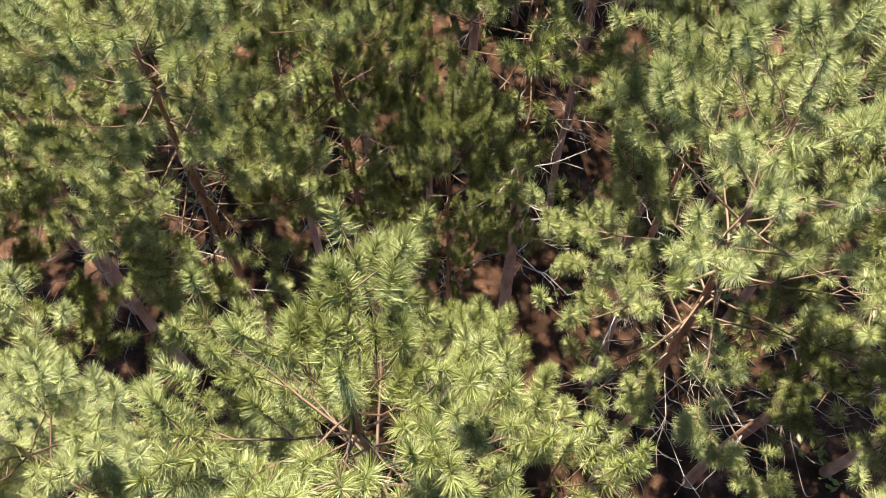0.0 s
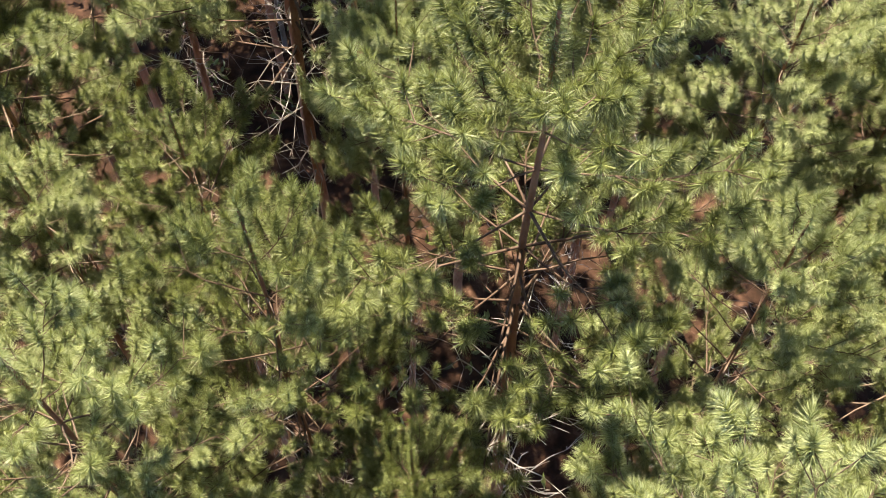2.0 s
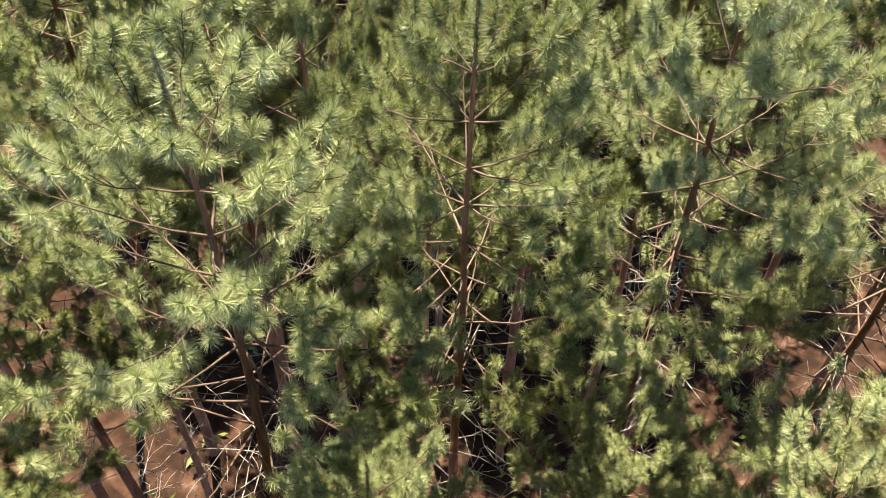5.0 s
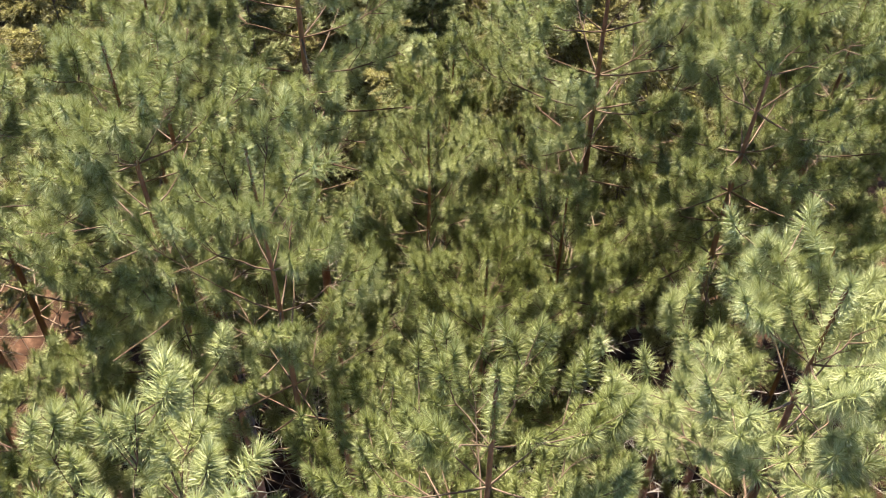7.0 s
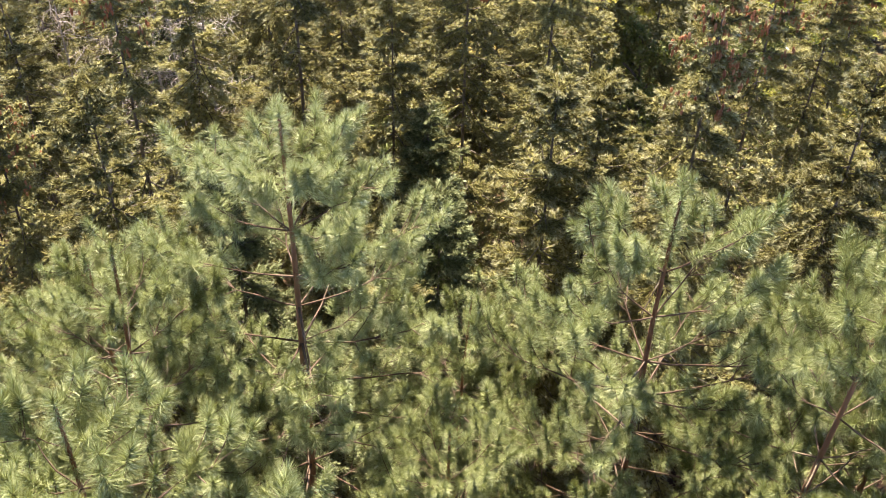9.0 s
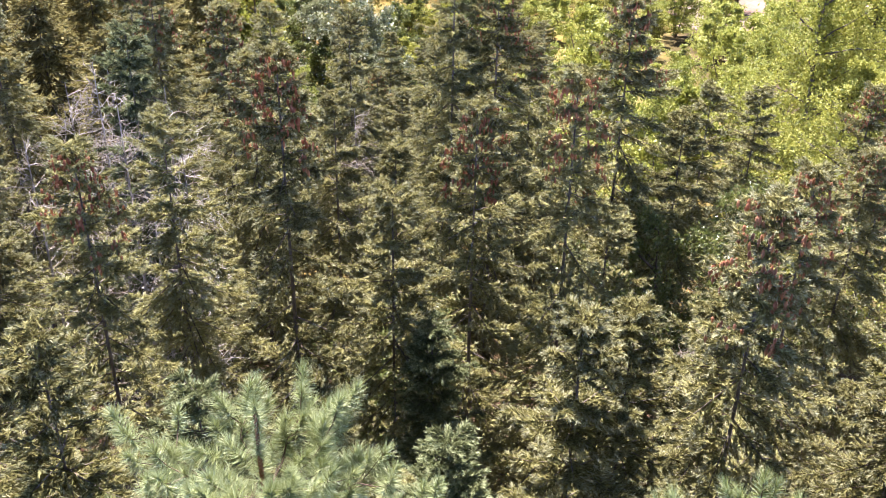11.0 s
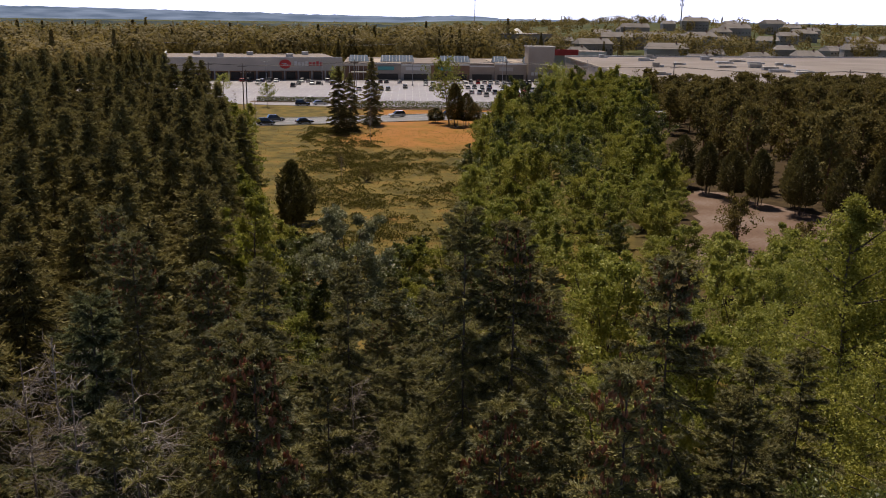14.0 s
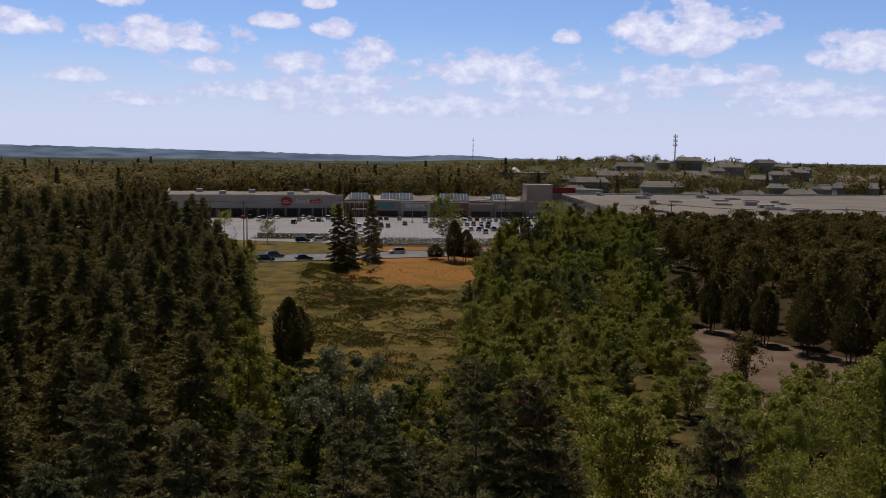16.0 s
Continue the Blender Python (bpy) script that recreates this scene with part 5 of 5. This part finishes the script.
pl, la = utility_pole(14), street_lamp(11)
line = [(-150, 258), (-104, 270), (-58, 286), (-18, 308), (30, 318), (78, 296), (124, 280), (170, 284)]
for x, y in line:
    copy_thing(pl, pose(x, y, 0, 0, 0, 20))
back = [(-120, 480), (-60, 490), (-5, 500), (50, 508), (110, 520), (170, 530), (240, 540)]
for x, y in back:
    copy_thing(pl, pose(x, y, 0, 0, 0, 5))
for x, y in ((-47, 278), (-41, 249)):
    copy_thing(pl, pose(x, y, 0, 0, 0, 20))
for x, y in ((-52, 352), (-20, 352), (14, 352), (48, 352), (-36, 392), (0, 392), (36, 392), (70, 392), (66, 330)):
    copy_thing(la, pose(x, y, 0.07))
drop_thing(pl), drop_thing(la)
for row in (line, back):
    for (xa, ya), (xb, yb) in zip(row[:-1], row[1:]):
        for off in (-1.2, 0.5, 1.2):
            tb = Tubes(4)
            q = np.linspace(0, 1, 9)[:, None]
            a, b2 = np.array([xa + off, ya, 13.5]), np.array([xb + off, yb, 13.5])
            tb.add(a + (b2 - a) * q - np.array([0, 0, 1]) * 4 * 0.9 * q * (1 - q), 0.035, 0.035)
            tagged(new("power_cable", tb.mesh("power_cable", M["wire"])), "thin black sagging power cable between poles", "cable", "power cables")


def mast(x, y, z, h):
    ob = thing("radio_mast", "tall slim grey radio mast with antennas", "mast")
    tb = Tubes(6)
    tb.add([(0, 0, 0), (0, 0, h)], 0.9, 0.35)
    child("shaft", tb.mesh("mast_shaft", M["metal"]), ob)
    for dz in (3, 7, 11):
        box_part("antenna_platform", (-1.7, 1.7, -1.7, 1.7, h - dz, h - dz + 0.4), M["metal"], ob)
        for a in range(4):
            box_part("antenna", (math.cos(a * 1.57 + 0.4) * 1.9 - 0.2, math.cos(a * 1.57 + 0.4) * 1.9 + 0.2, math.sin(a * 1.57 + 0.4) * 1.9 - 0.2, math.sin(a * 1.57 + 0.4) * 1.9 + 0.2, h - dz - 0.6, h - dz + 2.0), M["edge"], ob)
    ob.matrix_basis = pose(x, y, z)
    return ob


mast(252, 900, 10, 41)
thin = thing("thin_mast", "distant thin lattice mast", "mast")
tb = Tubes(5)
tb.add([(0, 0, 0), (0, 0, 44)], 0.6, 0.35)
child("shaft", tb.mesh("thin_mast_shaft", M["metal"]), thin)
for k in range(5):
    box_part("brace", (-1.4, 1.4, -0.3, 0.3, 8 + k * 8, 8.5 + k * 8), M["metal"], thin)
thin.matrix_basis = pose(98, 1500, 12)


# ---- houses and far buildings ----
def house(w, d, h, rise, label):
    ob = thing("house", label, "house", "houses beyond the shops")
    box_part("wall", (0, w, 0, d, -3, h), M["siding"], ob)
    bm = bmesh.new()
    v = [bm.verts.new(p) for p in ((-0.4, -0.5, h), (w + 0.4, -0.5, h), (w + 0.4, d + 0.5, h), (-0.4, d + 0.5, h), (1.2, d / 2, h + rise), (w - 1.2, d / 2, h + rise))]
    for f in ((0, 1, 5, 4), (2, 3, 4, 5), (1, 2, 5), (3, 0, 4), (3, 2, 1, 0)):
        bm.faces.new([v[i] for i in f])
    rf = part("roof", bm, M["shingle"], ob, "grey shingled hip roof")
    box_part("chimney", (w * 0.7, w * 0.7 + 0.9, d * 0.4, d * 0.4 + 0.9, h + 0.5, h + rise + 0.9), M["brown"], rf)
    for fl in range(max(1, int(h / 3))):
        for k in range(int(w / 3)):
            wd = box_part("window", (0.8 + k * 3, 2.1 + k * 3, -0.1, 0.05, 1 + fl * 2.8, 2.4 + fl * 2.8), M["edge"], ob, "pale window frame")
            box_part("pane", (0.92 + k * 3, 1.98 + k * 3, -0.13, -0.102, 1.12 + fl * 2.8, 2.28 + fl * 2.8), M["dark"], wd)
    return ob


types = [house(16, 10, 6.0, 3.0, "two-storey house with grey shingled roof"), house(24, 11, 8.4, 3.4, "long townhouse row with grey roof"), house(12, 9, 5.6, 2.8, "small detached house with hipped roof")]
r = random.Random(12)
for k in range(46):
    x, y = r.uniform(90, 420), r.uniform(560, 900)
    if abs(x / y - 0.3) < 0.33:
        copy_thing(types[k % 3], pose(x, y, ground_z(x, y) + 1, 0, 0, r.uniform(-25, 25)))
for x, y, a in ((-160, 520, 10), (-75, 560, -5), (150, 520, 12), (190, 540, 20), (225, 560, 5), (-190, 480, 0)):
    copy_thing(types[k % 3], pose(x, y, ground_z(x, y), 0, 0, a))
for t in types:
    drop_thing(t)
school = thing("school_building", "long grey institutional block with pale rooftop domes", "building")
box_part("wall", (0, 62, 0, 24, -4, 9), M["wall_grey"], school)
box_part("roof", (-0.5, 62.5, -0.5, 24.5, 9, 9.8), M["roof"], school)
for k in range(14):
    box_part("window_band", (2 + k * 4.3, 5 + k * 4.3, -0.12, 0.02, 4, 6.4), M["dark"], school)
for x in (16, 40):
    bm = bmesh.new()
    bmesh.ops.create_cone(bm, cap_ends=True, segments=12, radius1=5, radius2=0.4, depth=3.6, matrix=pose(x, 10, 11.6))
    part("dome", bm, M["edge"], school, "pale pointed dome")
school.matrix_basis = pose(30, 640, 7)
shop = thing("corner_store", "small store with red and pale fascia", "shop building")
box_part("wall", (0, 30, 0, 18, -3, 5), M["wall_grey"], shop)
box_part("fascia", (-0.4, 14, -0.6, -0.02, 3.2, 6.6), M["red"], shop, "red fascia")
box_part("fascia_pale", (14.02, 30.4, -0.6, -0.02, 3.2, 5.4), M["edge"], shop, "pale fascia")
box_part("roof", (-0.4, 30.4, 0, 18.4, 5, 5.6), M["roof"], shop)
shop.matrix_basis = pose(82, 560, 3)


# ---- woods beyond the shops, far land ----
def sprays(r, P, D, size):
    """Small uneven leaf sprays facing outward along D."""
    D = norm(D + r.normal(0, 0.3, P.shape))
    u = norm(np.cross(D, r.normal(size=P.shape)))
    w = np.cross(D, u)
    a, b = (size * r.uniform(0.35, 0.75, (len(P), 1)) for _ in range(2))
    V = np.stack([P - u * a, P - w * b, P + u * a * 0.8 + D * a * 0.25, P + w * b], 1).reshape(-1, 3)
    return V, np.arange(len(V)).reshape(-1, 4)


def far_woods(name, seed, count, region, size, label):
    r = np.random.default_rng(seed)
    VV, FF, b = [], [], 0
    for _ in range(count):
        x, y = region(r)
        z0 = ground_z(x, y)
        h = r.uniform(12, 20) * size if y < 700 else r.uniform(7, 13) * size
        conif = r.random() < 0.1
        rad = h * (0.2 if conif else r.uniform(0.38, 0.56))
        n = 480 if y < 620 else 180 if y < 850 else 70
        d = r.normal(size=(n, 3))
        d /= np.linalg.norm(d, axis=1, keepdims=True)
        lump = 1 + 0.25 * np.sin(d[:, 0] * 5 + x) * np.cos(d[:, 1] * 6 + y)
        shell = lump * r.uniform(0.82, 1.0, n)
        q = np.stack([x + d[:, 0] * rad * shell, y + d[:, 1] * rad * shell, z0 + h * 0.58 + d[:, 2] * h * 0.42 * shell], 1)
        if conif:
            u = r.random(n)
            q = np.stack([x + d[:, 0] * rad * (1 - u), y + d[:, 1] * rad * (1 - u), z0 + u * h * 1.15], 1)
        V, F = sprays(r, q, d + (0, 0, 0.25), (0.072 if y < 620 else 0.1 if y < 850 else 0.16) * h)
        VV.append(V), FF.append(F + b)
        b += len(V)
    tagged(new(name, np_mesh(name, np.concatenate(VV), np.concatenate(FF), M["leaf_far"])), label, "woods", kind="stuff")


def west_town(r):
    y = r.uniform(478, 640) if r.random() < 0.35 else r.uniform(640, 1000) if r.random() < 0.55 else r.uniform(1000, 1900)
    return r.uniform(-0.62 * y, 0.1 * y), y


def east_town(r):
    y = r.uniform(545, 1500)
    return r.uniform(0.05 * y, 0.62 * y), y


def verge(r):
    return r.uniform(-240, -122), r.uniform(250, 470)


far_woods("town_trees", 1, 900, west_town, 1.1, "dense dark-green town trees and woods")
far_woods("hillside_trees", 2, 620, east_town, 0.85, "dark-green trees between houses on a low hill")
far_woods("verge_trees", 3, 160, verge, 0.9, "leafy trees beside the store")


def ridge(name, y, heights, mat, label, seed):
    """A long low ridge with a rough crest."""
    r = np.random.default_rng(seed)
    n = 260
    xs = np.linspace(-0.85 * y, 0.85 * y, n)
    hz = np.interp(xs / y, [h[0] for h in heights], [h[1] for h in heights]) + r.normal(0, 0.0003 * y, n) + 0.6 * np.sin(xs * 0.004)
    V = np.concatenate([np.stack([xs, np.full(n, y), np.full(n, -30.0)], 1), np.stack([xs, np.full(n, y + 60.0), hz], 1), np.stack([xs, np.full(n, y + 400.0), np.full(n, -30.0)], 1)])
    F = np.array([(k * n + i, k * n + i + 1, (k + 1) * n + i + 1, (k + 1) * n + i) for k in (0, 1) for i in range(n - 1)])
    tagged(new(name, np_mesh(name, V, F, M[mat], True)), label, "distant land", kind="structure")


ridge("backdrop_plain", 2300, [(-0.85, 12), (0.0, 6), (0.85, 2)], "far_green", "wooded plain far away, haze put into its glowing colour", 1)
ridge("backdrop_ridge", 4000, [(-0.85, 66), (-0.5, 56), (-0.1, 30), (0.0, 24), (0.03, 30), (0.07, 30), (0.1, 20), (0.85, 8)], "far_blue", "long ridge on the horizon, blue haze put into its glowing colour", 2)
